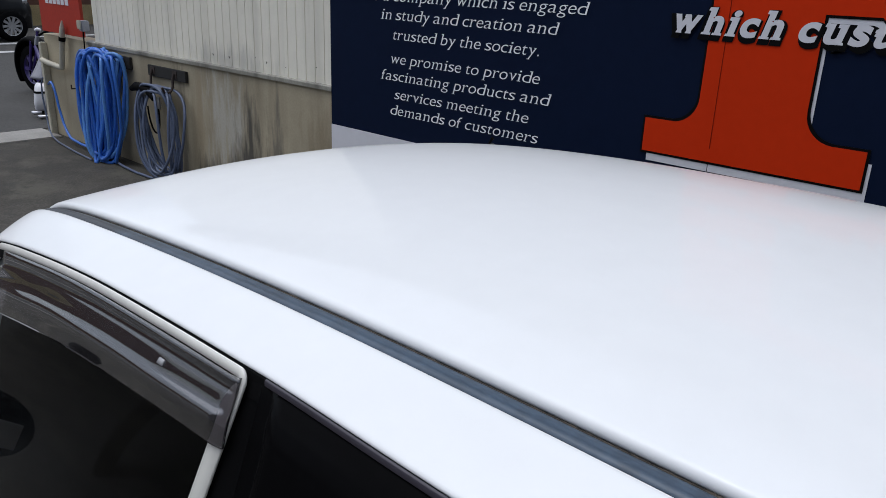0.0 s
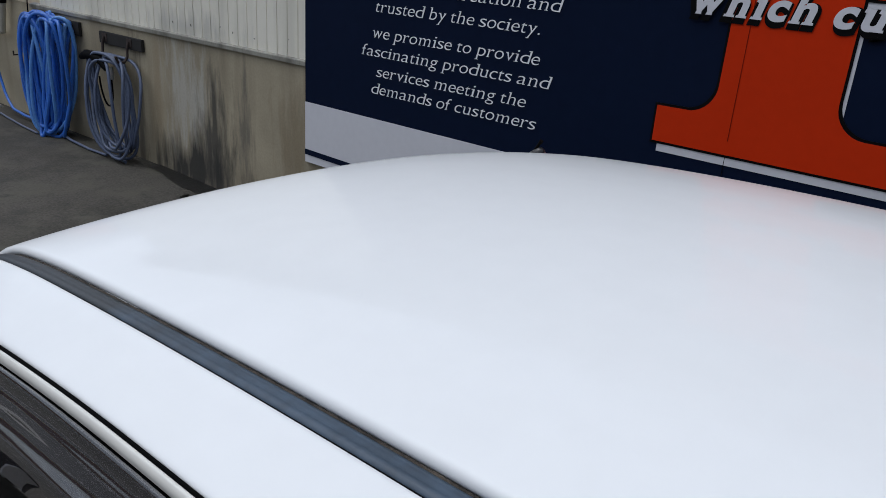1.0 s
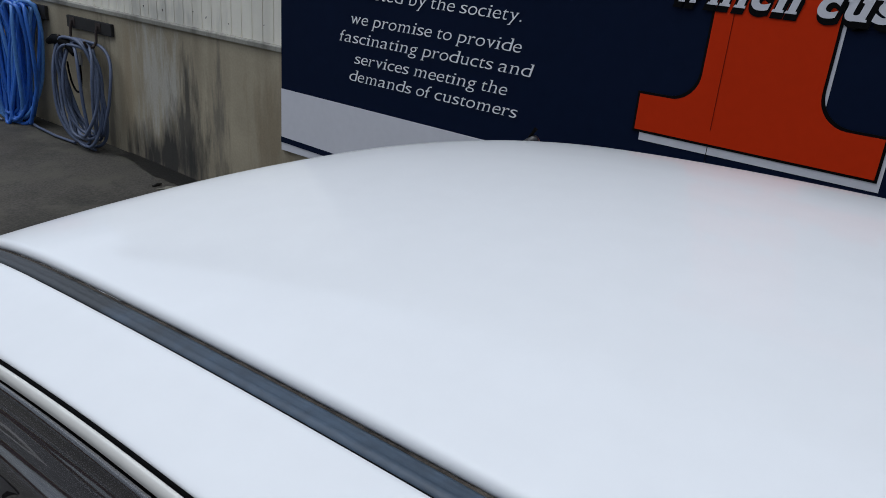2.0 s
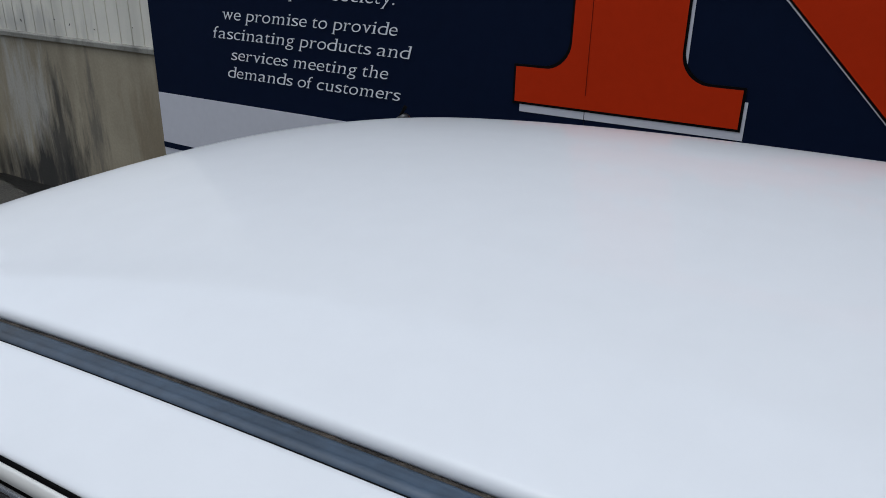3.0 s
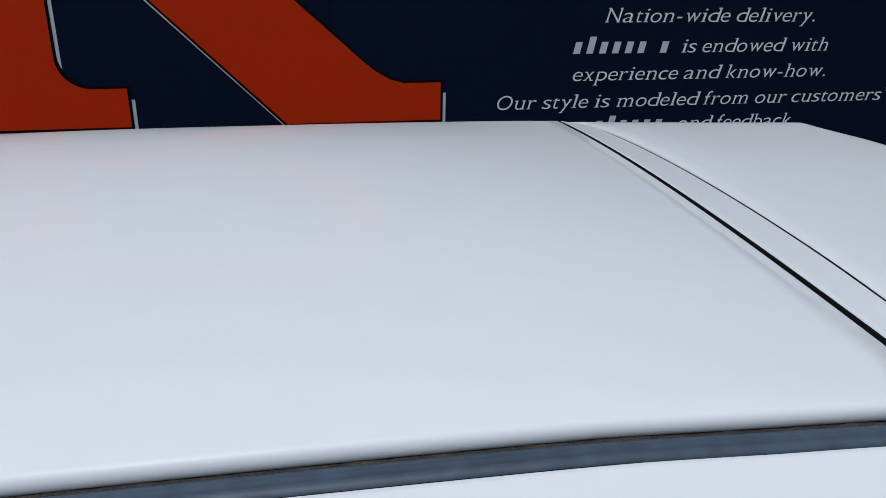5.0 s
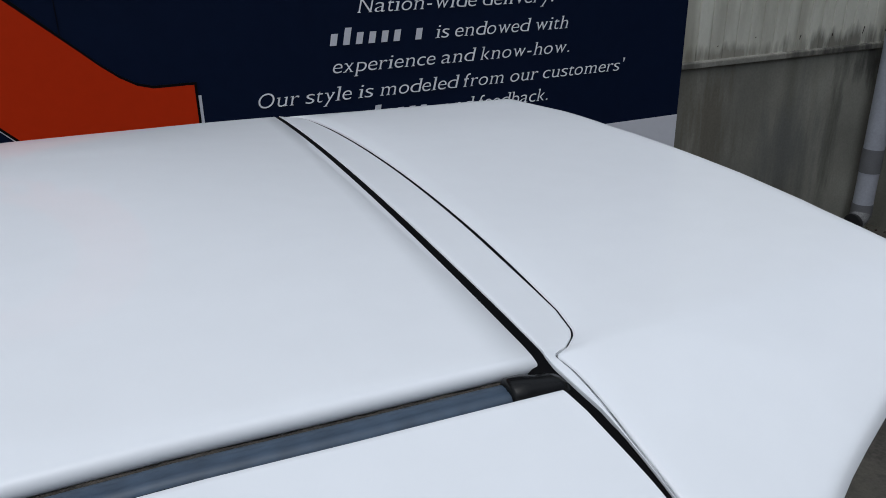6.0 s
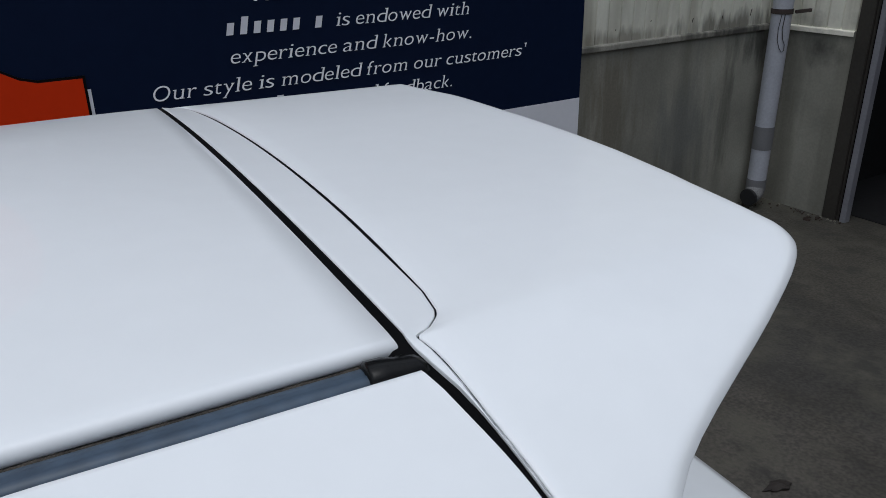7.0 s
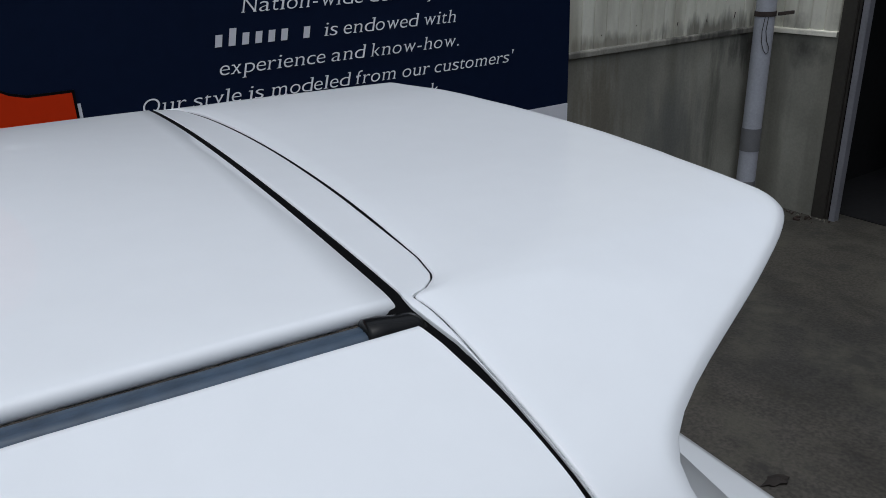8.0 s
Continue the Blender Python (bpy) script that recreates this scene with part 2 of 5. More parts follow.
PLINTH_GREY = concrete("green_grey_plinth_concrete", (0.41, 0.40, 0.335), (0.16, 0.15, 0.115), 0.6,
                       [(4.75, 0.6, 0.22, 0.5, (0.17, 0.15, 0.11), 0.7, 14), (5.4, 0.45, 0.35, 0.4, (0.17, 0.175, 0.165), 0.7, 7), (6.05, 0.9, 0.30, 0.14, (0.06, 0.06, 0.052), 0.8, 12), (5.75, 0.5, 0.08, 0.5, (0.12, 0.12, 0.10), 0.6, 16), (5.0, 0.1, 0.6, 0.2, (0.13, 0.125, 0.10), 0.7, 5)], relief=0.15, grain=0.07, cloud_dark=0.55)
YARD = concrete("worn_yard_concrete", (0.056, 0.050, 0.038), (0.026, 0.023, 0.018), 0.6,
                [(3.4, 0.0, 0.9, 9.0, (0.10, 0.09, 0.075), 0.6, 5), (4.6, 0.0, 0.7, 9.0, (0.05, 0.047, 0.042), 0.6, 3), (-3.6, 0, 1.0, 9.0, (0.11, 0.10, 0.085), 0.5, 4), (5.6, 0.0, 0.7, 9.0, (0.105, 0.096, 0.076), 0.5, 6)], relief=0.9, grain=0.36)
# worn patches, oily spots and grit of the yard
yn, yl = YARD.node_tree.nodes, YARD.node_tree.links
yco, worn, worn_r, worn_m, oil, oil_r, oil_m = (yn.new(q) for q in ("ShaderNodeTexCoord", "ShaderNodeTexNoise", "ShaderNodeMapRange", "ShaderNodeMix", "ShaderNodeTexNoise", "ShaderNodeMapRange", "ShaderNodeMix"))
source = yn["Principled BSDF"].inputs["Base Color"].links[0].from_socket
for noise_node, size, rg, lo, hi, top, mx, colour, first in ((worn, 2.6, worn_r, 0.50, 0.64, 0.9, worn_m, (0.070, 0.066, 0.050), None), (oil, 4.3, oil_r, 0.56, 0.66, 0.85, oil_m, (0.028, 0.026, 0.022), worn_m)):
    noise_node.inputs["Scale"].default_value, noise_node.inputs["Detail"].default_value, noise_node.inputs["Roughness"].default_value = size, 12, 0.68
    rg.inputs["From Min"].default_value, rg.inputs["From Max"].default_value, rg.inputs["To Max"].default_value = lo, hi, top
    mx.data_type = "RGBA"
    mx.inputs["B"].default_value = (*colour, 1)
    yl.new(yco.outputs["Object"], noise_node.inputs["Vector"]), yl.new(noise_node.outputs["Fac"], rg.inputs["Value"]), yl.new(rg.outputs[0], mx.inputs["Factor"])
    yl.new(first.outputs["Result"] if first else source, mx.inputs["A"])
yl.new(oil_m.outputs["Result"], yn["Principled BSDF"].inputs["Base Color"])
SIDING = concrete("pale_siding_paint", (0.96, 0.92, 0.79), (0.52, 0.50, 0.42), 0.35,
                  [(-3.3, 1.06, 0.5, 0.12, (0.45, 0.44, 0.40), 0.5, 14), (5.7, 1.05, 0.55, 0.14, (0.10, 0.095, 0.08), 0.85, 16), (4.8, 1.03, 0.5, 0.06, (0.16, 0.15, 0.12), 0.7, 16)], 0.5, 0.08, 0.08, 0.1, 0.9)
# cream siding with real dirt; its lower base colour also holds the corner's shade
SIDING_EAST = concrete("corner_shaded_dirty_cream_siding", (0.80, 0.785, 0.67), (0.30, 0.28, 0.21), 0.7,
                       [(5.7, 1.03, 0.5, 0.085, (0.13, 0.12, 0.095), 0.8, 13), (4.8, 1.03, 0.5, 0.06, (0.20, 0.18, 0.14), 0.7, 14), (5.2, 1.6, 0.6, 0.6, (0.50, 0.48, 0.39), 0.6, 9)], 0.5, 0.08, 0.08, 0.2, 0.85)
SILL_DIRTY = concrete("dirty_flashing_paint", (0.50, 0.48, 0.41), (0.10, 0.095, 0.08), 0.8, [(5.75, 0.98, 0.45, 0.2, (0.05, 0.048, 0.042), 0.9, 9)], 0.5, 0.2)


# ---- small building helpers ----
def mesh_of(bm, name, smooth=False):
    me = bpy.data.meshes.new(name)
    bmesh.ops.recalc_face_normals(bm, faces=bm.faces)
    bm.to_mesh(me)
    bm.free()
    for f in me.polygons:
        f.use_smooth = smooth
    return me


def part(name, bm, mat, parent=None, label="", smooth=False):
    ob = new(name, mesh_of(bm, name, smooth))
    ob.data.materials.append(mat)
    ob.parent = parent
    if label:
        ob["label"] = label
    return ob


def thing(name, at=(0, 0, 0), label="", category="", group="", kind="", turn=0):
    ob = new(name)
    ob.empty_display_size = 0.1
    ob.matrix_world = pose(*at, 0, 0, turn)
    return tagged(ob, label, category, group, kind)


def box(x0, x1, y0, y1, z0, z1, bevel=0.0, bm=None):
    bm = bm or bmesh.new()
    made = bmesh.ops.create_cube(bm, size=1)["verts"]
    for v in made:
        v.co = Vector(((x0 + x1) / 2 + v.co.x * (x1 - x0), (y0 + y1) / 2 + v.co.y * (y1 - y0), (z0 + z1) / 2 + v.co.z * (z1 - z0)))
    if bevel:
        edges = list({e for v in made for e in v.link_edges})
        bmesh.ops.bevel(bm, geom=edges, offset=bevel, segments=2, affect="EDGES")
    return bm


def sheet(rows, closed=False, bm=None):
    """A surface over rows of points; closed joins the last row's ends round."""
    bm = bm or bmesh.new()
    vs = [[bm.verts.new(p) for p in r] for r in rows]
    n = len(rows[0])
    for a, b in zip(vs, vs[1:]):
        for i in range(n if closed else n - 1):
            bm.faces.new((a[i], a[(i + 1) % n], b[(i + 1) % n], b[i]))
    return bm


def tube(points, radius, sides=8, bm=None, cap=True):
    """A round bar along points; radius is a number or one for each point."""
    pts = [Vector(p) for p in points]
    rs = radius if isinstance(radius, (list, tuple)) else [radius] * len(pts)
    rows, side = [], None
    for i, p in enumerate(pts):
        d = (pts[min(i + 1, len(pts) - 1)] - pts[max(i - 1, 0)]).normalized()
        if side is None:
            side = d.cross(Vector((0, 0, 1)) if abs(d.z) < 0.9 else Vector((1, 0, 0))).normalized()
        side = (side - d * side.dot(d)).normalized()
        up = d.cross(side)
        rows.append([p + (side * math.cos(a) + up * math.sin(a)) * rs[i] for a in (2 * math.pi * j / sides for j in range(sides))])
    bm = sheet(rows, True, bm)
    if cap:
        bm.verts.ensure_lookup_table()
        n = len(bm.verts)
        for f in (bm.faces.new([bm.verts[n - sides + j] for j in range(sides)]), bm.faces.new([bm.verts[n - sides * len(pts) + j] for j in reversed(range(sides))])):
            for e in f.edges:
                e.smooth = False
    return bm


def plate(outline, y, depth, bm=None):
    """A flat shape in the wall's plane from an outline of (x, z), its face at y and its back depth behind."""
    bm = bm or bmesh.new()
    front = [bm.verts.new((x, y, z)) for x, z in outline]
    back = [bm.verts.new((x, y + depth, z)) for x, z in outline]
    bm.faces.new(front), bm.faces.new(back[::-1])
    n = len(outline)
    for i in range(n):
        bm.faces.new((front[i], back[i], back[(i + 1) % n], front[(i + 1) % n]))
    return bm


def arc(cx, cz, r, a0, a1, n=8):
    return [(cx + r * math.cos(radians(a0 + (a1 - a0) * i / n)), cz + r * math.sin(radians(a0 + (a1 - a0) * i / n))) for i in range(n + 1)]


def ease(v, lo, hi):
    t = min(1, max(0, (v - lo) / (hi - lo)))
    return t * t * (3 - 2 * t)


# ---- ground ----
def ground_z(x, y=0.0):
    """The yard falls a little towards the workshop and rises to the road."""
    return -0.17 * ease(x, 3.2, 6.2) + 0.04 * ease(-x, 2.0, 4.2)


xs = [-900, -300, -100, -40, -25, -15, -10, -8] + [-6.7 + 0.3 * i for i in range(50)] + [9, 12, 20, 60, 200, 900]
ys = [-900, -200, -60, -20, -10, -6] + [-4 + 0.4 * i for i in range(12)] + [1.5, 3, 6, 20, 100, 900]
ground = part("ground", sheet([[(x, y, ground_z(x)) for y in ys] for x in xs]), YARD, None, smooth=True)
tagged(ground, "grey-brown worn concrete yard with stains", "ground", kind="structure")
road = part("road", box(-60, -6.72, -80, 80, 0.02, 0.046), ASPHALT)
tagged(road, "dark grey asphalt street beside the yard", "road", kind="structure")
for i, (x0, x1) in enumerate(((-14.2, -13.95), (-15.75, -15.45), (-17.0, -16.8))):
    part("road_line", box(x0, x1, -30, 30, 0.046, 0.05), LINE, road, "worn white road marking")
kerb = part("kerb", box(-6.72, -6.22, -30, -0.02, -0.02, 0.052, 0.008), KERB)
tagged(kerb, "pale concrete kerb strip across the yard entrance", "kerb", kind="structure")

# ---- building: plinth, siding, sill ----
FACE = 0.016
SILL = 1.008
WALL_L, WALL_R = -6.45, 6.25
for name, a, b, mat, lab in (("wall_north", WALL_L, 1.2, PLINTH, "stained warm grey concrete plinth wall with dark drips"), ("wall_north_east_end", 1.2, WALL_R + 0.2, PLINTH_GREY, "green-grey stained concrete plinth wall by the downpipe")):
    tagged(part(name, box(a, b, FACE, FACE + 0.2, -0.4, SILL), mat), lab, "wall", kind="structure")
wall_e = part("wall_east", box(WALL_R, WALL_R + 0.2, -0.456, FACE - 0.001, -0.4, SILL - 0.014), PLINTH_GREY)
tagged(wall_e, "grey concrete return wall beside the workshop door", "wall", kind="structure")


def ribbed(x0, x1, y, z0, z1, pitch=0.0925):
    """Pressed sheet siding: flat pans with narrow recessed grooves."""
    bm = bmesh.new()
    line = []
    n = round((x1 - x0) / pitch)
    p = (x1 - x0) / n
    for i in range(n):
        a = x0 + i * p
        line += [(a, y + 0.009), (a + 0.003, y + 0.009), (a + 0.006, y), (a + p * 0.5, y - 0.0006), (a + p - 0.003, y)]
    line.append((x1, y + 0.009))
    return sheet([[(x, yy, z) for x, yy in line] for z in (z0, z1)], bm=bm)


TOP = 3.5
siding_2 = part("wall_cladding_east_end", ribbed(1.2, WALL_R, FACE + 0.004, SILL + 0.004, TOP), SIDING_EAST)
tagged(siding_2, "cream ribbed metal siding, darkened for corner shade, streaked with black dirt", "wall", kind="structure")
siding = part("wall_cladding", ribbed(-5.36, 1.2, FACE + 0.004, SILL + 0.004, TOP), SIDING)
tagged(siding, "pale ribbed metal siding with dirty grooves", "wall", kind="structure")
siding_e = part("wall_cladding_east", ribbed(-0.452, FACE, 0, SILL - 0.01, TOP), SIDING_EAST)
for v in siding_e.data.vertices:
    v.co = Vector((WALL_R + v.co.y, v.co.x, v.co.z))
tagged(siding_e, "cream ribbed metal siding beside the door", "wall", kind="structure")
core = part("wall_core", box(-5.36, WALL_R + 0.2, FACE + 0.03, FACE + 0.2, SILL + 0.002, TOP), SIDING)
tagged(core, "plain wall behind the siding", "wall", kind="structure")


def sill_strip(a, b):
    prof = [(0.03, 0.012), (-0.012, 0.004), (-0.016, -0.002), (-0.016, -0.026), (-0.010, -0.028), (0.03, -0.026)]
    return sheet([[(x, FACE + y, SILL + z) for y, z in prof] for x in (a, b)], True)


for a, b in ((-5.5, -2.135), (4.494, WALL_R - 0.01)):
    sill = part("trim_sill", sill_strip(a, b), SILL_DIRTY)
    tagged(sill, "dirty pale flashing strip under the siding", "trim", kind="structure")
sill_e = part("trim_sill_east", sill_strip(-0.452, -0.02), SIDING)
for v in sill_e.data.vertices:
    v.co = Vector((WALL_R + v.co.y - FACE, v.co.x, v.co.z - 0.014))
tagged(sill_e, "pale flashing strip under the siding", "trim", kind="structure")
roof_b = part("building_roof", box(-5.6, 11, -0.12, 9, TOP, TOP + 0.25, 0.02), STEEL_DARK)
tagged(roof_b, "dark flat roof edge of the building", "roof", kind="structure")

rng = random.Random(4)
for x0, x1, count in ((-3.5, -2.2, 6), (4.6, 6.1, 5)):
    for k in range(count):
        x = x0 + (x1 - x0) * (k + rng.random() * 0.6) / count
        bm = tube([(x, FACE + 0.006, SILL + 0.06 + 0.05 * rng.random()), (x, FACE - 0.001, SILL + 0.06 + 0.05 * rng.random())], 0.0024, 8)
        part("screw_head", bm, RUST, siding if x < 0 else siding_2, "dark screw head")

# ---- banner on the wall ----
BX0, BX1, BTOP, BBOT = -2.133, 4.492, 3.35, 0.425
banner = thing("wall_banner", (0, 0, 0), "large navy wall banner with red letter and white text", "banner")
part("backing_panel", box(BX0, BX1, 0.0, FACE - 0.001, BBOT, BTOP, 0.001), NAVY, banner)


def swoosh(x):
    """The edge between navy and the white foot of the banner."""
    return 0.783 - 0.03 * ease(x, 1.5, 4.5)


steps = [BX0 + 0.002 + (BX1 - BX0 - 0.004) * i / 40 for i in range(41)]
part("white_foot", plate([(x, swoosh(x)) for x in reversed(steps)] + [(x, BBOT + 0.002) for x in steps], -0.003, 0.003), PRINT_WHITE, banner, "white lower band")
part("navy_stripe", plate([(x, 0.505 - 0.02 * (x - BX0)) for x in reversed(steps)] + [(x, 0.474 - 0.02 * (x - BX0)) for x in steps], -0.006, 0.003), NAVY, banner, "thin navy stripe")


def letter_shapes(dx, dz, grow):
    """The two lower strokes and the bowl of the big letter, as outlines of (x, z)."""
    g = grow
    stem = [(-0.002 - g, 0.99 - g), (0.893 + g, 0.99 - g), (0.893 + g, 1.133 + g), (0.78 - g * 0.3, 1.133 + g)]
    stem += [(x, z) for x, z in arc(0.772 + g, 1.245 + g, 0.112, 268, 180)]
    stem += [(0.66 + g, 2.15), (0.236 - g, 2.15)]
    stem += [(x, z) for x, z in arc(0.118 - g, 1.245 + g, 0.112, 0, -80)]
    stem += [(-0.002 - g, 1.133 + g)]
    leg = [(1.462 - g * 0.4, 0.985 - g), (2.066 + g, 0.985 - g), (2.066 + g, 1.133 + g), (1.92, 1.133 + g), (1.865, 1.148 + g), (1.81, 1.180 + g), (1.75, 1.228 + g), (1.69, 1.284 + g)]
    leg += [(1.44 + g, 1.508 + g), (1.02, 1.93), (0.66, 1.93), (0.66, 1.60 - g), (0.850, 1.60 - g)]
    return [[(x + dx, z + dz) for x, z in o] for o in (stem, leg)]


def bowl(dx, dz, g):
    out = [(0.1 - g, 3.05 + g), (1.3, 3.05 + g)] + arc(1.3, 2.42, 0.63 + g, 85, -85, 14) + [(0.5, 1.79 - g), (0.5, 1.93 + g)]
    out += [(1.2, 1.95 + g)] + arc(1.2, 2.42, 0.46 - g, -80, 80, 12) + [(0.66 + g, 2.88 - g), (0.66 + g, 2.1), (0.222 - g, 2.1), (0.222 - g, 2.9), (0.1 - g, 2.9)]
    return [(x + dx, z + dz) for x, z in out]


for dx, dz, g, y, mat, lab in ((0.022, -0.042, 0.0, -0.0026, PRINT_WHITE, "white drop edge"), (0, 0, 0.010, -0.0052, PRINT_BLACK, "black outline"), (0, 0, 0, -0.0078, RED, "vermilion letter stroke")):
    for k, shape in enumerate(letter_shapes(dx, dz, g) + [bowl(dx, dz, g)]):
        part("letter_stroke", plate(shape, y - 0.0004 * k, 0.002), mat, banner, lab)
for x in (0.302, 1.64):
    if x < 1:
        part("panel_joint", box(x, x + 0.0022, -0.0092, -0.006, 1.045, 1.9), RED_DARK, banner, "dark red joint line of the panels")
    part("panel_joint", box(x, x + 0.0025, -0.0036, -0.002, BBOT, BTOP), PRINT_BLACK, banner, "dark joint line of the panels")


WIDTHS = dict(zip("abcdefghijklmnopqrstuvwxyzANOS.-' ", (540, 552, 450, 575, 474, 330, 515, 580, 298, 291, 535, 287, 884, 590, 541, 571, 560, 430, 425, 346, 577, 505, 760, 504, 510, 443, 671, 767, 744, 561, 270, 374, 215, 241)))
GLYPHS = {}


def glyph(ch, size, bold, foot, mat):
    """The mesh of one letter, with small feet on the ends of its stems; also its width."""
    key = (ch, size, bold, foot, mat.name)
    if key in GLYPHS:
        return GLYPHS[key]
    cu = bpy.data.curves.new("letter", "FONT")
    cu.body, cu.size, cu.offset, cu.extrude = ch, size, bold, 0.0006
    tmp = new("letter", cu)
    me = bpy.data.meshes.new_from_object(tmp.evaluated_get(bpy.context.evaluated_depsgraph_get()))
    bpy.data.objects.remove(tmp)
    bm = bmesh.new()
    bm.from_mesh(me)
    h, stem = 0.030 * size * foot + max(0, bold), []
    rim = [e for e in bm.edges if e.verts[0].co.z > 0.0004 and e.verts[1].co.z > 0.0004 and sum(abs(f.normal.z) > 0.9 for f in e.link_faces) == 1]
    at = {}
    for e in rim:
        for v in e.verts:
            at.setdefault((round(v.co.x, 5), round(v.co.y, 5)), []).append(e)
    for e in rim:
        u, v = sorted(e.verts, key=lambda w: w.co.x)
        p, q = u.co, v.co
        if abs(p.y - q.y) > 0.02 * (q.x - p.x) or not 0.03 * size < q.x - p.x < 0.17 * size:
            continue
        # a stem's end: its outline turns sharply at both corners, and to the same side
        turns = []
        for c in (p, q):
            for o in at[(round(c.x, 5), round(c.y, 5))]:
                if o is not e:
                    other = max((w.co for w in o.verts), key=lambda w: (w - c).length)
                    turns.append((other.y - c.y) / max(1e-9, (other - c).length))
        if len(turns) == 2 and min(abs(k) for k in turns) > 0.75 and turns[0] * turns[1] > 0:
            if abs(p.y) > 0.02 * size or turns[0] > 0:
                stem.append((p.x, q.x, p.y, turns[0] > 0))
    for xa, xb, z, bottom in stem:
        wide = 0.052 * size * foot
        if bottom:
            corners = ((xa - wide, z), (xb + wide, z), (xb + wide * 0.7, z + h), (xa - wide * 0.7, z + h))
        else:
            corners = ((xa - wide * 1.2, z - h * 1.3), (xa, z - h * 1.6), (xb, z - h), (xb, z), (xa - wide, z))
        top = [bm.verts.new((cx, cz, 0.0009)) for cx, cz in corners]
        low = [bm.verts.new((cx, cz, 0.0)) for cx, cz in corners]
        bm.faces.new(top)
        for i in range(len(top)):
            bm.faces.new((top[i - 1], low[i - 1], low[i], top[i]))
    lo, hi = min(v.co.x for v in bm.verts), max(v.co.x for v in bm.verts)
    mid, want = (lo + hi) / 2, 0.86 * WIDTHS[ch] * 0.001 * size
    k = min(1.35, max(0.8, want / (hi - lo))) if ch.isalpha() else 1.0
    for v in bm.verts:
        v.co = Vector(((v.co.x - mid) * k + 0.22 * (v.co.y - 0.22 * size), -v.co.z, v.co.y))
    bm.to_mesh(me)
    bm.free()
    me.materials.append(mat)
    me.name = "letter"
    GLYPHS[key] = me
    return me


def lettering(text, x0, x1, base, size, y, mat, bold=0.0, label="white italic letter", foot=1.0):
    """One line of slanted text that runs from x0 to x1 on its base line, each letter a piece of its own."""
    total = sum(WIDTHS[c] for c in text)
    x, unit = x0, (x1 - x0) / total
    for c in text:
        w = WIDTHS[c] * unit
        if c != " ":
            ob = new("letter", glyph(c, size, bold, foot, mat))
            ob.parent = banner
            ob["label"] = label
            ob.matrix_local = Matrix.Translation((x + w / 2, y, base)) @ Matrix.Diagonal((unit * 1000 / size, 1, 1, 1))
        x += w


def word_bars(x0, x1, base, height, y, mat, words, grow=0.0):
    """Unreadable words as rows of plain slanted bars, one for each letter."""
    total = sum(words) + 0.8 * (len(words) - 1)
    unit, x = (x1 - x0) / total, x0
    for w in words:
        for k in range(int(w)):
            a, b, h = x + unit * k, x + unit * (k + 0.5), height * (1.0, 1.0, 1.45, 1.0, 1.0)[(k + int(w)) % 5]
            part("word_bar", plate([(a - grow, base - grow), (b + grow, base - grow), (b + h * 0.2 + grow, base + h + grow), (a + h * 0.2 - grow, base + h + grow)], y, 0.002), mat, banner, "bar of print")
        x += unit * (w + 0.8)


TEXT_Y = -0.003
for text, x0, x1, z in (("As a company which is engaged", -1.815, -0.345, 1.545), ("in study and creation and", -1.69, -0.497, 1.447), ("trusted by the society.", -1.595, -0.583, 1.342),
                        ("we promise to provide", -1.615, -0.577, 1.212), ("fascinating products and", -1.683, -0.511, 1.117), ("services meeting the", -1.573, -0.628, 1.016),
                        ("demands of customers", -1.608, -0.563, 0.925), ("Sales and fitting o", 2.405, 3.19, 1.483), ("Nation-wide delivery.", 2.742, 3.712, 1.375), ("is endowed with", 3.092, 3.795, 1.253),
                        ("experience and know-how.", 2.623, 3.813, 1.144), ("Our style is modeled from our customers'", 2.303, 4.133, 1.033), ("and feedback.", 3.12, 3.70, 0.930)):
    if x0 > 0:
        x0, x1, z = x0 - 0.008, x1 - 0.008 - 0.008 * (x1 - 2.3), z - 0.011
    lettering(text, x0, x1, z - 0.007, 0.085, TEXT_Y, TEXT_WHITE, -0.0009)
word_bars(3.22, 4.0, 1.466, 0.048, TEXT_Y, PRINT_WHITE, [3, 7, 5])
word_bars(2.612, 3.045, 1.236, 0.046, TEXT_Y, PRINT_WHITE, [6, 1])
word_bars(2.73, 3.055, 0.913, 0.045, TEXT_Y, PRINT_WHITE, [6])
lettering("which cust", 0.050, 0.908, 1.490, 0.150, -0.0105, PRINT_BLACK, 0.014, "black outline of a bold letter")
lettering("which cust", 0.064, 0.889, 1.503, 0.140, -0.0125, PRINT_WHITE, 0.0050, "bold white italic letter")
for base, x0, x1, high, words in ((1.503, 0.915, 1.28, 0.075, [5]), (1.503, 1.36, 2.02, 0.075, [8]), (1.86, 0.25, 0.80, 0.075, [6]), (1.86, 0.95, 1.85, 0.075, [7, 3]), (2.22, 0.18, 1.45, 0.085, [5, 6])):
    word_bars(x0, x1, base, high, -0.0105, PRINT_BLACK, words, 0.012)
    word_bars(x0, x1, base, high, -0.0125, PRINT_WHITE, words)

# ---- white hatchback ----
# local x runs to the tail, y to the wall, z up; the roof's side channels lie at y = -0.48 and 0.48
car = thing("hatchback_car", (1.856, -2.270, 0.0), "white three-door hatchback with roof spoiler, parked beside the banner", "car", turn=-3.55)


def drift(x):
    """The side channels draw in a little towards the tail."""
    return 0.0039 - 0.0271 * max(0.0, min(x, -0.14) + 0.6) ** 2


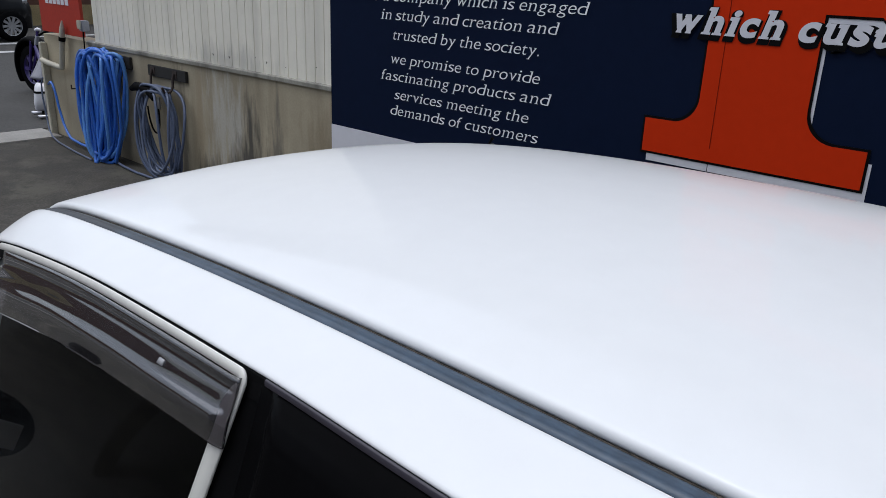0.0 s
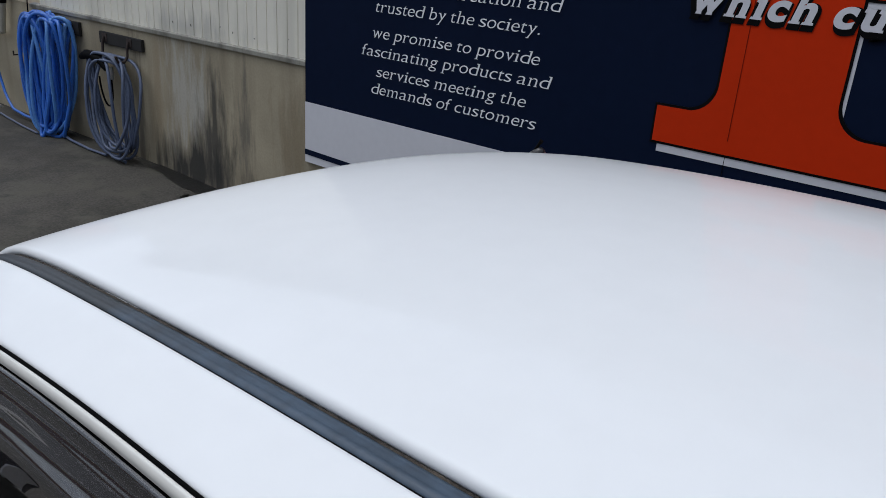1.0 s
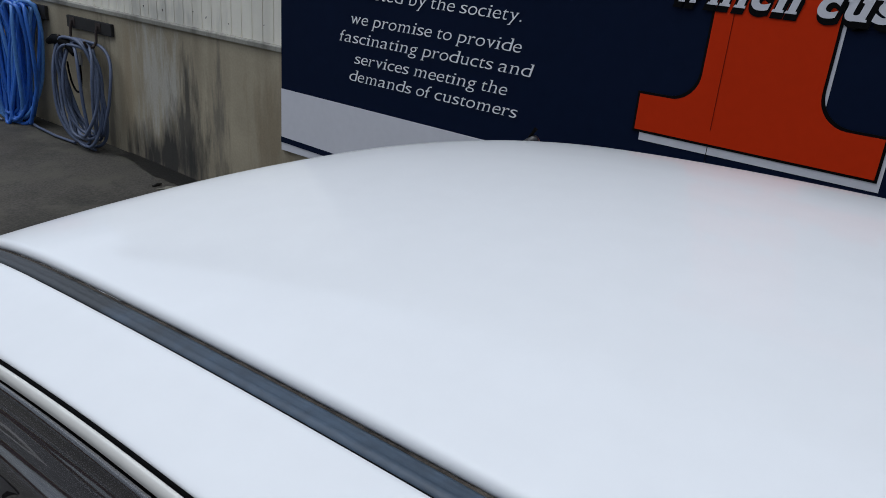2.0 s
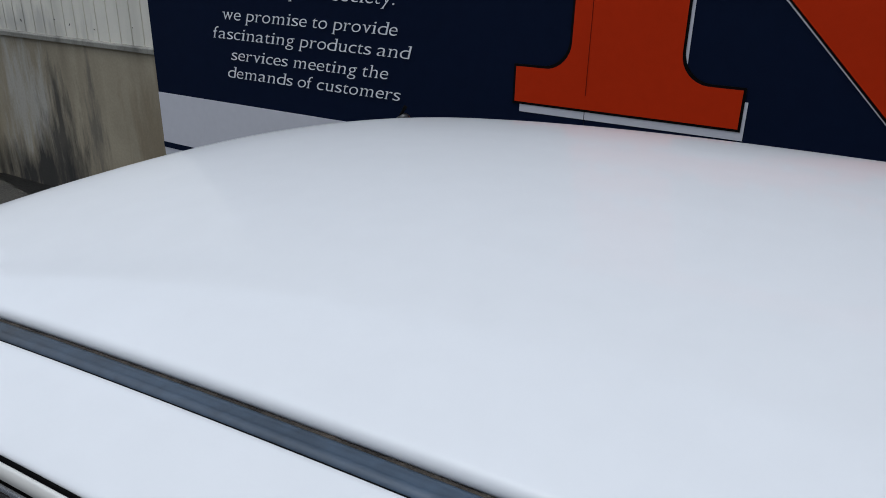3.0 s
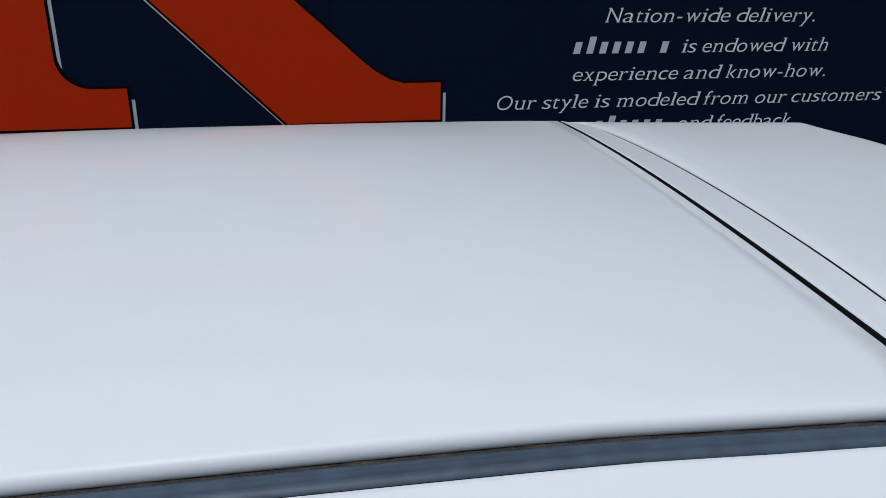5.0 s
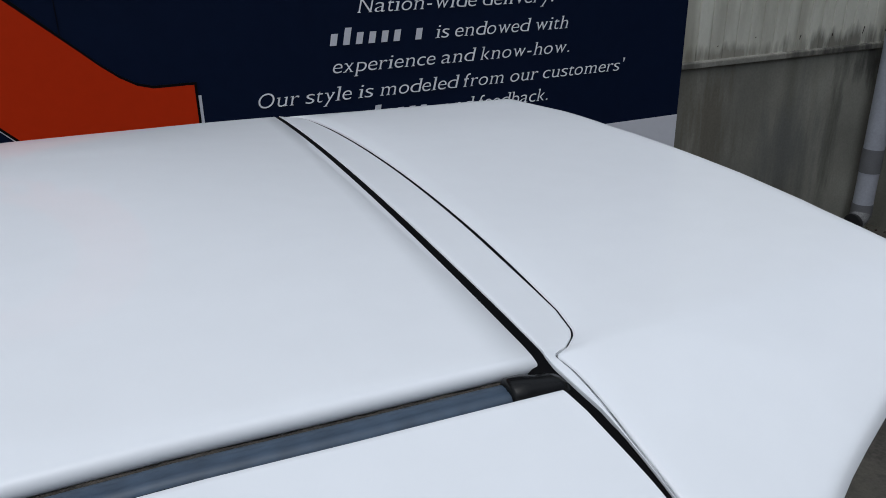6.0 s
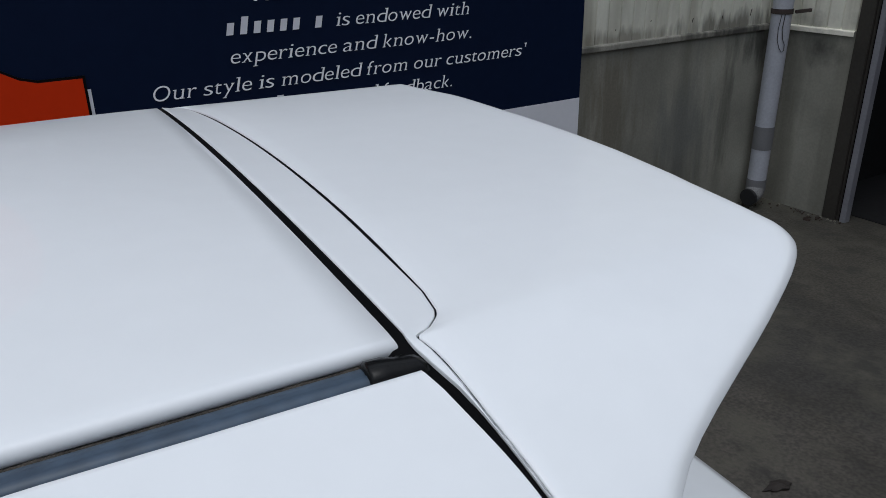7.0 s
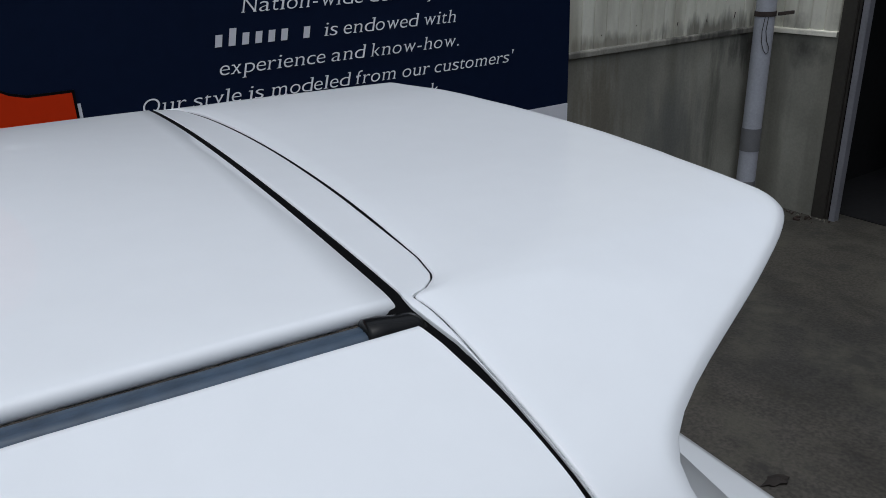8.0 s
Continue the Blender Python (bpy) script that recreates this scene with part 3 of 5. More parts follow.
def lean(x, y, z):
    """The body sits a little askew on its springs."""
    s = ease(z, 0.75, 1.25)
    side = 0.0573 * (1 - 0.24 * ease(-x, 0.45, 1.25))
    bow = 1 + 0.0177 * min(0.0, x) ** 2 * s
    z -= 0.017 * ease(-x, 0.95, 1.45) * ease(abs(y), 0.49, 0.57) * s
    y += math.copysign(drift(x), y) * s * ease(abs(y), 0.30, 0.45)
    return Vector((x + 0.0455 * (y + 0.465) * s, y * bow, z - side * (y + 0.465) * s))


def rail_z(x):
    u = -x
    return 1.4278 + 0.019 * u - 0.0482 * u * u - 0.305 * max(0, u - 1.229) ** 2 - 2.0 * max(0, u - 1.34) ** 2


def roof_z(x, y):
    c = min(0.7, max(-0.7, x + 0.7))
    crown = 0.0553 * (1 - 0.38 * c - 1.13 * c * c)
    return rail_z(x) + 0.003 + crown * (1 - (y / 0.465) ** 2)




def knots_at(knots, a):
    """Straight runs between knots."""
    for (a0, v0), (a1, v1) in zip(knots, knots[1:]):
        if a <= a1:
            return v0 + (v1 - v0) * (a - a0) / (a1 - a0)
    return knots[-1][1]


def gap_x(y):
    """The joint of roof and hatch bows forward across the roof and runs back down the sides."""
    a = abs(y)
    if a < 0.465:
        return -0.0212 - 0.0009 * (1 - (a / 0.465) ** 2)
    return knots_at([(0.465, -0.0212), (0.485, -0.0158), (0.511, -0.0082), (0.535, -0.0040), (0.556, -0.0003), (0.577, 0.0030), (0.60, 0.0064), (0.63, 0.011), (0.71, 0.022)], a)


UF = 1.53


def span(a, b, n):
    return [a + (b - a) * i / n for i in range(n + 1)]


def car_sheet(name, rows, mat, parent=None, label="", closed=False, thick=0.0):
    ob = part(name, sheet([[lean(*p) for p in r] for r in rows], closed), mat, parent or car, label, True)
    if thick:
        sol = ob.modifiers.new("thick", "SOLIDIFY")
        sol.thickness, sol.offset = thick, -1
    return ob


# roof panel with rolled edges that drop into the side channels
edge = [(-0.4618, -0.0165)] + [(-0.4630 - 0.0060 * math.cos(radians(a)), -0.0063 + 0.0060 * math.sin(radians(a))) for a in (-75, -55, -40, -26, -13, 0, 12, 24, 36, 48, 60, 74, 90)] + [(-0.4555, -0.0001)]
ycross = span(-0.450, 0.450, 40)
rows = []
for t in span(0, 1, 60):
    def along(y):
        return -UF + (gap_x(y) - 0.0026 + 0.0004 * ease(-abs(y), -0.480, -0.455) + UF) * t
    r = [(along(y), y, roof_z(along(y), y) + dz) for y, dz in edge]
    r += [(along(y), y, roof_z(along(y), y)) for y in ycross]
    r += [(along(y), -y, roof_z(along(y), y) + dz) for y, dz in reversed(edge)]
    rows.append(r)
tail = [(x + 0.003, y, z - 0.012) for x, y, z in rows[-1]]
tail2 = [(x + 0.002, y, z - 0.003) for x, y, z in rows[-1]]
roof = car_sheet("roof_panel", rows + [tail2, tail], PAINT, label="glossy white roof skin", thick=0.004)

# channel floor, grey moulding, dark rough bead and black end cap, on both sides
for s in (-1, 1):
    xs_c = span(-UF, -0.02, 60)
    car_sheet("roof_channel", [[(x, s * y, rail_z(x) + dz) for y, dz in ((0.464, -0.022), (0.475, -0.0195), (0.496, -0.0205))] for x in xs_c], RUBBER)
    rng = random.Random(17)
    bead = []
    for x in span(-UF, -0.045, 260):
        q = rng.uniform(-0.0005, 0.0005)
        bead.append([(x, s * y, rail_z(x) + dz) for y, dz in ((0.4640, -0.0118), (0.4684 + q * 0.3, -0.0074 + q * 0.8), (0.4698 + q * 0.5, -0.0077 + q * 0.5), (0.4716, -0.0092 + q * 0.5), (0.4740, -0.0112), (0.475, -0.0165))])
    car_sheet("edge_bead", bead, DARK_BEAD, label="dark rough bead beside the moulding")
    prof = [(0.4706, -0.0185), (0.4708, -0.0098), (0.4718, -0.0070), (0.4750, -0.0052), (0.4806, -0.0046), (0.4822, -0.0054), (0.4838, -0.0049), (0.4876, -0.0058), (0.4900, -0.0085), (0.4907, -0.0185)]
    car_sheet("roof_moulding", [[(x, s * y, rail_z(x) + dz) for y, dz in prof] for x in span(-UF, -0.044, 84)], MOULD, label="weathered blue-grey roof moulding")
    # added black strip that stands for the shade between moulding and rail
    car_sheet("moulding_gap_shade", [[(x, s * y, rail_z(x) + dz) for y, dz in ((0.4899, -0.0078), (0.4911, -0.0080), (0.4917, -0.0092), (0.4919, -0.014))] for x in span(-UF, -0.045, 50)], RUBBER, label="thin black strip standing for the shade in the gap beside the moulding")
    cap = [(0.4712, -0.017), (0.4714, -0.0070), (0.4734, -0.0036), (0.4780, -0.0018), (0.4836, -0.0018), (0.4886, -0.0036), (0.4914, -0.0075), (0.4918, -0.017)]
    r = []
    for x, k, sink in ((-0.0482, 0.60, 0.0100), (-0.0478, 0.92, 0.0030), (-0.0470, 1.02, -0.0004), (-0.0456, 1.06, -0.0016), (-0.036, 1.05, -0.0014), (-0.028, 1.0, 0.0), (-0.020, 1.0, 0.0004), (-0.0155, 0.97, 0.0015), (-0.0135, 0.8, 0.006)):
        r.append([(x + 0.0035 * (y - 0.482) / 0.01 * (x > -0.03), s * (0.482 + (y - 0.482) * k), rail_z(x) + dz - sink) for y, dz in cap])
    car_sheet("moulding_cap", r, CAP_BLACK, label="glossy black plastic moulding end cap")

# body side: the rail over the doors, running back into the rear side panel
def flank(a):
    """Drop of the body's skin below the rail line at the distance a from the middle."""
    d = max(0.0, a - 0.465)
    return 0.003 - 0.206 * d - 1.20 * d * d - 8 * max(0, d - 0.135) ** 2


def door_edge(x):
    """The rail's lower edge over the doors, distance from the middle."""
    return 0.5600 + 0.005 * ease(x, -0.7, -0.45) + 0.011 * min(0.0, x + 0.697)


def half_gap(a):
    return 0.0055 - 0.0013 * ease(a, 0.47, 0.50) - 0.0018 * ease(a, 0.50, 0.58)


for s in (-1, 1):
    top = [(0.4922, -0.022), (0.4924, -0.010)] + [(a, flank(a) - dz) for a, dz in ((0.4930, 0.0022), (0.4945, 0.0006), (0.4975, 0), (0.505, 0), (0.512, 0), (0.520, 0), (0.528, 0), (0.536, 0), (0.544, 0), (0.550, 0), (0.554, 0))]
    lip = [(0.5562, flank(0.5562) - 0.0002), (0.5577, flank(0.5577) - 0.0010), (0.5584, flank(0.5585) - 0.0022), (0.5580, flank(0.5585) - 0.0034), (0.5560, flank(0.5585) - 0.0045)]
    lip += [(0.5556 - 0.0004 * k, flank(0.5585) - 0.0045 - 0.001 * k) for k in range(1, 14)]
    low = [(a, flank(a)) for a in span(0.560, 0.675, 15)] + [(0.69, -0.26), (0.705, -0.46)]
    rows = []
    for x in span(-UF, -0.215, 64):
        k = (door_edge(x) - 0.4922) / (0.5585 - 0.4922)
        rows.append([(x, s * (0.4922 + (a - 0.4922) * k), rail_z(x) + dz) for a, dz in top + lip])
    for t in span(0, 1, 14):
        r = []
        for a, dz in top + low:
            x0 = -0.205 - 0.10 * max(0, -dz - 0.06)
            x = x0 + (gap_x(a) - half_gap(a) - 0.0028 * ease(a, 0.47, 0.50) * (1 - 0.9 * ease(a, 0.51, 0.60)) - x0) * t
            r.append((x, s * a, rail_z(x) + dz))
        rows.append(r)
    car_sheet("body_side_frame", rows, PAINT)

# door frame, glass and rear quarter, following the same curve
def side_y(drop, x=0.0):
    """How far out the side window stands, by its drop below the rail."""
    return 0.563 + 0.33 * (drop - 0.0285) + door_edge(x) - 0.5575 + 0.0005


def visor_drop(x):
    return 0.094 + 0.035 * (-0.695 - x)


for s in (-1, 1):
    car_sheet("door_gap", [[(x, s * (door_edge(x) + y), rail_z(x) + dz) for y, dz in ((-0.0030, -0.0305), (-0.0012, -0.0300), (0.0002, -0.0320), (0.0020, -0.0360), (0.0050, -0.0420), (0.008, -0.050))] for x in span(-UF, -0.22, 40)], RUBBER, label="black weather strip")
    # the ivory frame runs along the top and turns down in a tight corner
    path = [(x, 0.0288) for x in span(-1.32, -0.693, 40)]
    path += [(-0.693 + 0.013 * math.sin(a), 0.0418 - 0.013 * math.cos(a)) for a in span(0.2, math.pi / 2, 8)]
    path += [(-0.680 - 0.15 * (d - 0.0418), d) for d in span(0.047, 0.46, 30)]
    rows = []
    for i, (x, d) in enumerate(path):
        (xa, da), (xb, db) = path[max(0, i - 1)], path[min(len(path) - 1, i + 1)]
        n = math.hypot(xb - xa, db - da)
        ux, ud = -(db - da) / n, (xb - xa) / n
        w = 0.0088 + 0.0122 * ease(d, 0.038, 0.058)
        r = []
        for u, out in ((0.009, -0.006), (0.0015, -0.0036), (0.0, -0.0016), (0.0009, 0.0), (w - 0.001, 0.0), (w, -0.001), (w, -0.010)):
            px, pd = x + ux * u, d + ud * u
            r.append((px, s * (side_y(pd, px) + out), rail_z(px) - pd))
        rows.append(r)
    door = car_sheet("door_frame", rows, FRAME_WHITE, label="ivory painted door frame")
    car_sheet("door_sash", [[(x, s * (side_y(d, x) - 0.003), rail_z(x) - d) for d in span(0.0345, 0.054, 3)] for x in span(-1.30, -0.691, 30)], RUBBER, door, "black window channel")
    car_sheet("door_glass", [[(x, s * (side_y(d, x) - 0.010), rail_z(x) - d) for d in span(0.042, 0.47, 8)] for x in span(-1.30, -0.691, 24)], TINT, label="dark tinted door window", thick=0.004)
    car_sheet("centre_pillar", [[(-0.680 - 0.15 * (d - 0.04) + dx, s * (side_y(d, -0.685) - 0.006), rail_z(-0.685) - d) for dx in (-0.01, 0.004, 0.03, 0.09)] for d in span(0.032, 0.46, 16)], RUBBER, label="black pillar between door and quarter window")
    car_sheet("quarter_glass", [[(x, s * (side_y(d, x) - 0.005), rail_z(x) - d) for d in span(0.033, 0.44, 8)] for x in span(-0.663, -0.212, 14)], PRIVACY, label="dark rear quarter window", thick=0.004)
    car_sheet("quarter_trim", [[(x, s * (y + 0.005 * ease(x, -0.7, -0.45)), rail_z(x) + dz) for y, dz in ((0.5612, -0.033), (0.5614, -0.0290), (0.5624, -0.0284), (0.5638, -0.0298), (0.564, -0.034))] for x in span(-0.659, -0.212, 16)], TRIM_DARK, label="thin purple-grey trim over the quarter window")
    # smoked rain visor standing off the door frame
    vis = []
    for x in span(-1.28, -0.707, 60) + [-0.703, -0.699, -0.695, -0.692, -0.689, -0.686, -0.684]:
        k = min(1, max(0.0, (-0.684 - x) / 0.014)) ** 0.6
        z, low = rail_z(x), visor_drop(x)
        wave = 0.0007 * math.sin(13 * x) + 0.0005 * math.sin(31 * x + 1)
        r = []
        for f, out in ((0.0, 0.0052), (0.10, 0.0042), (0.21, 0.0032), (0.24, 0.0046), (0.27, 0.0052), (0.36, 0.0062), (0.43, 0.0071), (0.46, 0.0078), (0.49, 0.0091), (0.52, 0.0106), (0.545, 0.0114), (0.58, 0.0117), (0.64, 0.0117), (0.70, 0.0108), (0.80, 0.0088), (0.90, 0.0066), (0.97, 0.0052), (1.0, 0.0046)):
            d = 0.0352 + (low - 0.0352) * f
            r.append((x, s * (side_y(d, x) + 0.0020 + (out - 0.0020 + wave * math.sin(math.pi * f)) * k), z - d))
        vis.append(r)
    clip = []
    for x in span(-0.805, -0.795, 3):
        clip.append([(x, s * (side_y(d, x) + out), rail_z(x) - d) for d, out in ((0.0545, 0.0064), (0.0550, 0.0078), (0.0590, 0.0090), (0.0595, 0.0080))])
    car_sheet("visor_clip", clip, VISOR_CLIP, label="small milky plastic visor clip", thick=0.001)
    car_sheet("window_visor", vis, SMOKE, label="smoked clear acrylic window visor", thick=0.0020)

# lid strip between gap and spoiler, and the spoiler
SIDE = [0.69, 0.68, 0.67, 0.66, 0.65, 0.64, 0.63, 0.62, 0.61, 0.60, 0.59, 0.58, 0.57, 0.56, 0.55, 0.54, 0.53, 0.52, 0.51, 0.50, 0.492, 0.485, 0.479, 0.474, 0.471, 0.469, 0.4675]
ZT = rail_z(0) - 0.003


def sec_z(y):
    """The hatch's cross section: a little lower than the roof's end, most so at the shoulders."""
    a = abs(y)
    return roof_z(0, a) - 0.003 + 0.0022 * (1 - ease(a, 0.25, 0.46)) if a < 0.465 else ZT + flank(a)


def step(y):
    """How far the roof's end stands above the hatch section."""
    return (roof_z(gap_x(y), abs(y)) - sec_z(y)) * top_only(y) if abs(y) < 0.465 else 0.003 * top_only(y)


def top_only(y):
    return 1 - ease(abs(y), 0.462, 0.475)


SEC = [(-a, ZT + flank(a)) for a in SIDE]
TOPS = [-0.4664 + 0.0012 * k for k in range(20)]
SEC += [(y, sec_z(y)) for y in TOPS + span(-0.440, 0.440, 34) + [-y for y in reversed(TOPS)]]
SEC += [(a, ZT + flank(a)) for a in reversed(SIDE)]


def tail_edge(y):
    """How far back the spoiler reaches at this distance from the middle."""
    knots = [(0.0, 0.3485), (0.20, 0.344), (0.34, 0.332), (0.42, 0.334), (0.440, 0.334), (0.460, 0.328), (0.478, 0.315), (0.50, 0.281), (0.53, 0.221), (0.56, 0.153), (0.580, 0.108), (0.592, 0.0860), (0.600, 0.0750), (0.606, 0.0695), (0.613, 0.0660), (0.622, 0.0655), (0.64, 0.072), (0.70, 0.105)]
    return sum(knots_at(knots, max(0.0, abs(y) + d)) for d in (-0.009, -0.006, -0.003, 0.0, 0.003, 0.006, 0.009)) / 7 + 0.063 * max(0.0, y + 0.42) + 0.0095 * ease(-y, -0.08, 0.14) * (1 - ease(-y, 0.30, 0.42))


def seam_x(y):
    """The joint between the lid strip and the spoiler: set back on top, tight to the gap at the sides."""
    a = abs(y)
    if a < 0.42:
        return gap_x(y) + 0.0557 - 0.0156 * (a / 0.45) ** 2
    return knots_at([(0.42, 0.0207), (0.434, 0.0184), (0.442, 0.0160), (0.4475, 0.0132), (0.4505, 0.0108), (0.4535, 0.0078), (0.4585, 0.0030), (0.4615, -0.0024), (0.4640, -0.0066), (0.4656, -0.0080), (0.4675, -0.0078), (0.471, -0.0066), (0.480, -0.0044), (0.492, -0.0027), (0.505, -0.0014),
                     (0.530, 0.0006), (0.5515, 0.0034), (0.573, 0.0064), (0.594, 0.0090), (0.61, 0.0112), (0.69, 0.0240)], a)


def round_z(y, r):
    """The section with its shoulder rounded over the width r."""
    return sum(sec_z(y + r * k / 6) for k in range(-6, 7)) / 13


def swell(y, d):
    """The spoiler stands a little proud of the lid strip towards the wall side."""
    return 0.0068 * ease(y, -0.20, 0.22) * (1 - ease(y, 0.37, 0.465)) * (0.35 + 0.65 * ease(d, 0.0, 0.05))


def joint_half(y):
    """Width of the joint ahead of the spoiler: open on top, closed at the sides."""
    return 0.0006 + 0.0018 * (1 - ease(abs(y), 0.30, 0.44))


strip, spoil = [], []
for y, z in SEC:
    e = seam_x(y)
    g, h = gap_x(y), half_gap(abs(y))
    deep = 0.02 - 0.0165 * ease(abs(y), 0.475, 0.50)
    w, j = e - g - h, joint_half(y)
    strip.append([(g + h + w * f, y, z + step(y) * (1 - f) - dz) for f, dz in ((0.0, deep), (0.010, 0.0016), (0.022, 0.0004), (0.04, 0.0), (0.10, 0.0), (0.20, 0.0), (0.35, 0.0), (0.5, 0.0), (0.65, 0.0), (0.8, 0.0), (0.9, 0.0), (1 - (0.0008 + j) / w, 0.0), (1 - (0.0003 + j) / w, 0.0005), (1 - j / w, min(0.012, deep)))])
    b = tail_edge(y)
    w = b - e
    lip = 0.012
    r = [(e + 0.0002, y, z - 0.012), (e + 0.0006, y, z - 0.0004 + 0.7 * swell(y, 0)), (e + 0.0022, y, z + 0.0004 + swell(y, 0.002))]
    for t in (0.05, 0.1, 0.16, 0.24, 0.32, 0.4, 0.48, 0.56, 0.64, 0.72, 0.8, 0.86, 0.91, 0.94, 0.965, 0.98, 0.99, 0.996, 1.0):
        x = e + 0.0035 + (w - 0.0035) * t
        near = max(0.0, 1 - (b - x) / 0.014)
        zr = round_z(y, 0.006 + 0.085 * ease(x, e, e + 0.22)) if abs(y) < 0.64 else z
        r.append((x, y * (1 - 0.04 * max(0, x - 0.1)), zr + swell(y, x - e) + 0.0008 - (0.0018 + 0.0022 * (1 - ease(abs(y), 0.25, 0.46))) * (max(0, x) / 0.33) ** 2 - 0.0055 * near * near))
    zb = r[-1][2]
    r += [(b - 0.002, y * 0.988, zb - 0.008), (b - 0.008, y * 0.987, zb - 0.014), (b - w * 0.4, y * 0.985, zb - 0.022), (e + 0.05 * (w > 0.1), y * 0.98, zb - 0.045)]
    spoil.append(r)
car_sheet("hatch_lid_edge", strip, PAINT, label="white hatch edge ahead of the spoiler")
car_sheet("roof_spoiler", spoil, PAINT, label="white moulded roof spoiler")
# seal raised nearly flush; its black stands for the shade on the gap's walls
seal = []
for y, z in SEC:
    z += step(y)
    shut = ease(abs(y), 0.40, 0.46)
    g, h, d = gap_x(y), half_gap(abs(y)), 0.0007 + 0.0015 * shut + 0.0002 * ease(abs(y), 0.475, 0.50)
    rise = min(d, 0.0006 + 0.0004 * shut) + (d - 0.0010) * ease(abs(y), 0.455, 0.475)
    seal.append([(g - 0.008, y, z - d - 0.004), (g - h, y, z - d - 0.001), (g, y, z - d), (g + h * 0.6, y, z - 0.5 * (d + rise)), (g + h - 0.0003, y, z - rise), (g + h + 0.0008, y, z - d - 0.002), (g + h + 0.002, y, z - d - 0.004)])
car_sheet("hatch_gap", seal, RUBBER, label="black rubber seal filling the hatch gap in place of its shade")
joint = []
for y, z in SEC:
    e, j = seam_x(y), joint_half(y)
    lift = 0.0005 * (1 - ease(abs(y), 0.30, 0.44))
    joint.append([(e - j - 0.002, y, z - 0.0024), (e - j - 0.0004, y, z - 0.0014 + lift), (e - j * 0.6, y, z - 0.0010 + lift), (e, y, z - 0.0010 + lift), (e + 0.0005, y, z - 0.0010 + lift), (e + 0.0025, y, z - 0.0024)])
car_sheet("spoiler_joint", joint, RUBBER, label="thin black joint ahead of the spoiler")

ANT_Y = 0.44
fin = []
for x, w, h in ((-1.500, 0.003, 0.004), (-1.490, 0.010, 0.008), (-1.470, 0.016, 0.014), (-1.445, 0.019, 0.021), (-1.425, 0.019, 0.026), (-1.412, 0.016, 0.027), (-1.404, 0.010, 0.020), (-1.400, 0.003, 0.008)):
    fin.append([(x, ANT_Y + w * math.cos(a), roof_z(x, ANT_Y) - 0.006 + (h + 0.006) * math.sin(a) ** 0.8) for a in span(0, math.pi, 10)])
ant = car_sheet("antenna_base", fin, BLACK_PLASTIC, label="dark plastic antenna base")
part("antenna_rod", tube([lean(-1.425, ANT_Y, roof_z(-1.425, ANT_Y) + 0.022), lean(-1.416, ANT_Y, roof_z(-1.416, ANT_Y) + 0.032), lean(-1.410, ANT_Y, roof_z(-1.41, ANT_Y) + 0.038)], [0.0035, 0.003, 0.004], 8), RUBBER, ant, "short dark rod", True)
for k, (x, size) in enumerate(((-0.295, 0.0009), (-0.215, 0.0012), (-0.46, 0.0008), (-0.60, 0.0008), (-0.05, 0.0011))):
    bm = bmesh.new()
    bmesh.ops.create_icosphere(bm, subdivisions=1, radius=size)
    for v in bm.verts:
        v.co = lean(x + v.co.x * 1.8, -0.4712 + v.co.y * 0.8, rail_z(x) - 0.0082 + v.co.z * 0.8)
    part("grime_speck", bm, RUST, car, "speck of grime in the channel")

# lower body, glass house ends, wheels
BELT = 0.95


def body_row(x, half, top, low=0.22):
    return [(x, -half + 0.06, low), (x, -half, low + 0.10), (x, -half - 0.01, 0.55), (x, -half + 0.01, top - 0.10), (x, -half + 0.045, top), (x, 0, top + 0.015), (x, half - 0.045, top), (x, half - 0.01, top - 0.10), (x, half + 0.01, 0.55), (x, half, low + 0.10), (x, half - 0.06, low)]


stations = [(-2.62, 0.50, 0.62), (-2.58, 0.58, 0.72), (-2.45, 0.65, 0.80), (-2.2, 0.685, 0.86), (-1.95, 0.70, 0.91), (-1.85, 0.705, BELT), (-1.0, 0.715, BELT), (-0.2, 0.715, BELT), (0.2, 0.70, BELT), (0.45, 0.67, 0.945), (0.56, 0.645, 0.925), (0.60, 0.63, 0.895), (0.615, 0.62, 0.85), (0.622, 0.60, 0.7)]
rows = [body_row(*s) for s in stations]
body = part("lower_body", sheet(rows), PAINT, car, "white painted lower body", True)
for name, r in (("front_bumper", rows[0]), ("rear_bumper", rows[-1])):
    bb = bmesh.new()
    bb.faces.new([bb.verts.new(p) for p in r])
    part(name, bb, PAINT, car)
car_sheet("windshield", [[(x, y * (0.60 + 0.07 * t) / 0.60, (rail_z(-UF) + 0.03 * (1 - (y / 0.6) ** 2)) * (1 - t) + BELT * t) for y in span(-0.56, 0.56, 14)] for t, x in ((t, -UF - 0.5 * t) for t in span(0, 1, 8))], TINT, label="dark windscreen", thick=0.005)
car_sheet("rear_window", [[(0.04 + 0.34 * t, y, 1.36 - (1.36 - 0.97) * t) for y in span(-0.56, 0.56, 12)] for t in span(0, 1, 6)], TINT, label="dark rear window", thick=0.005)
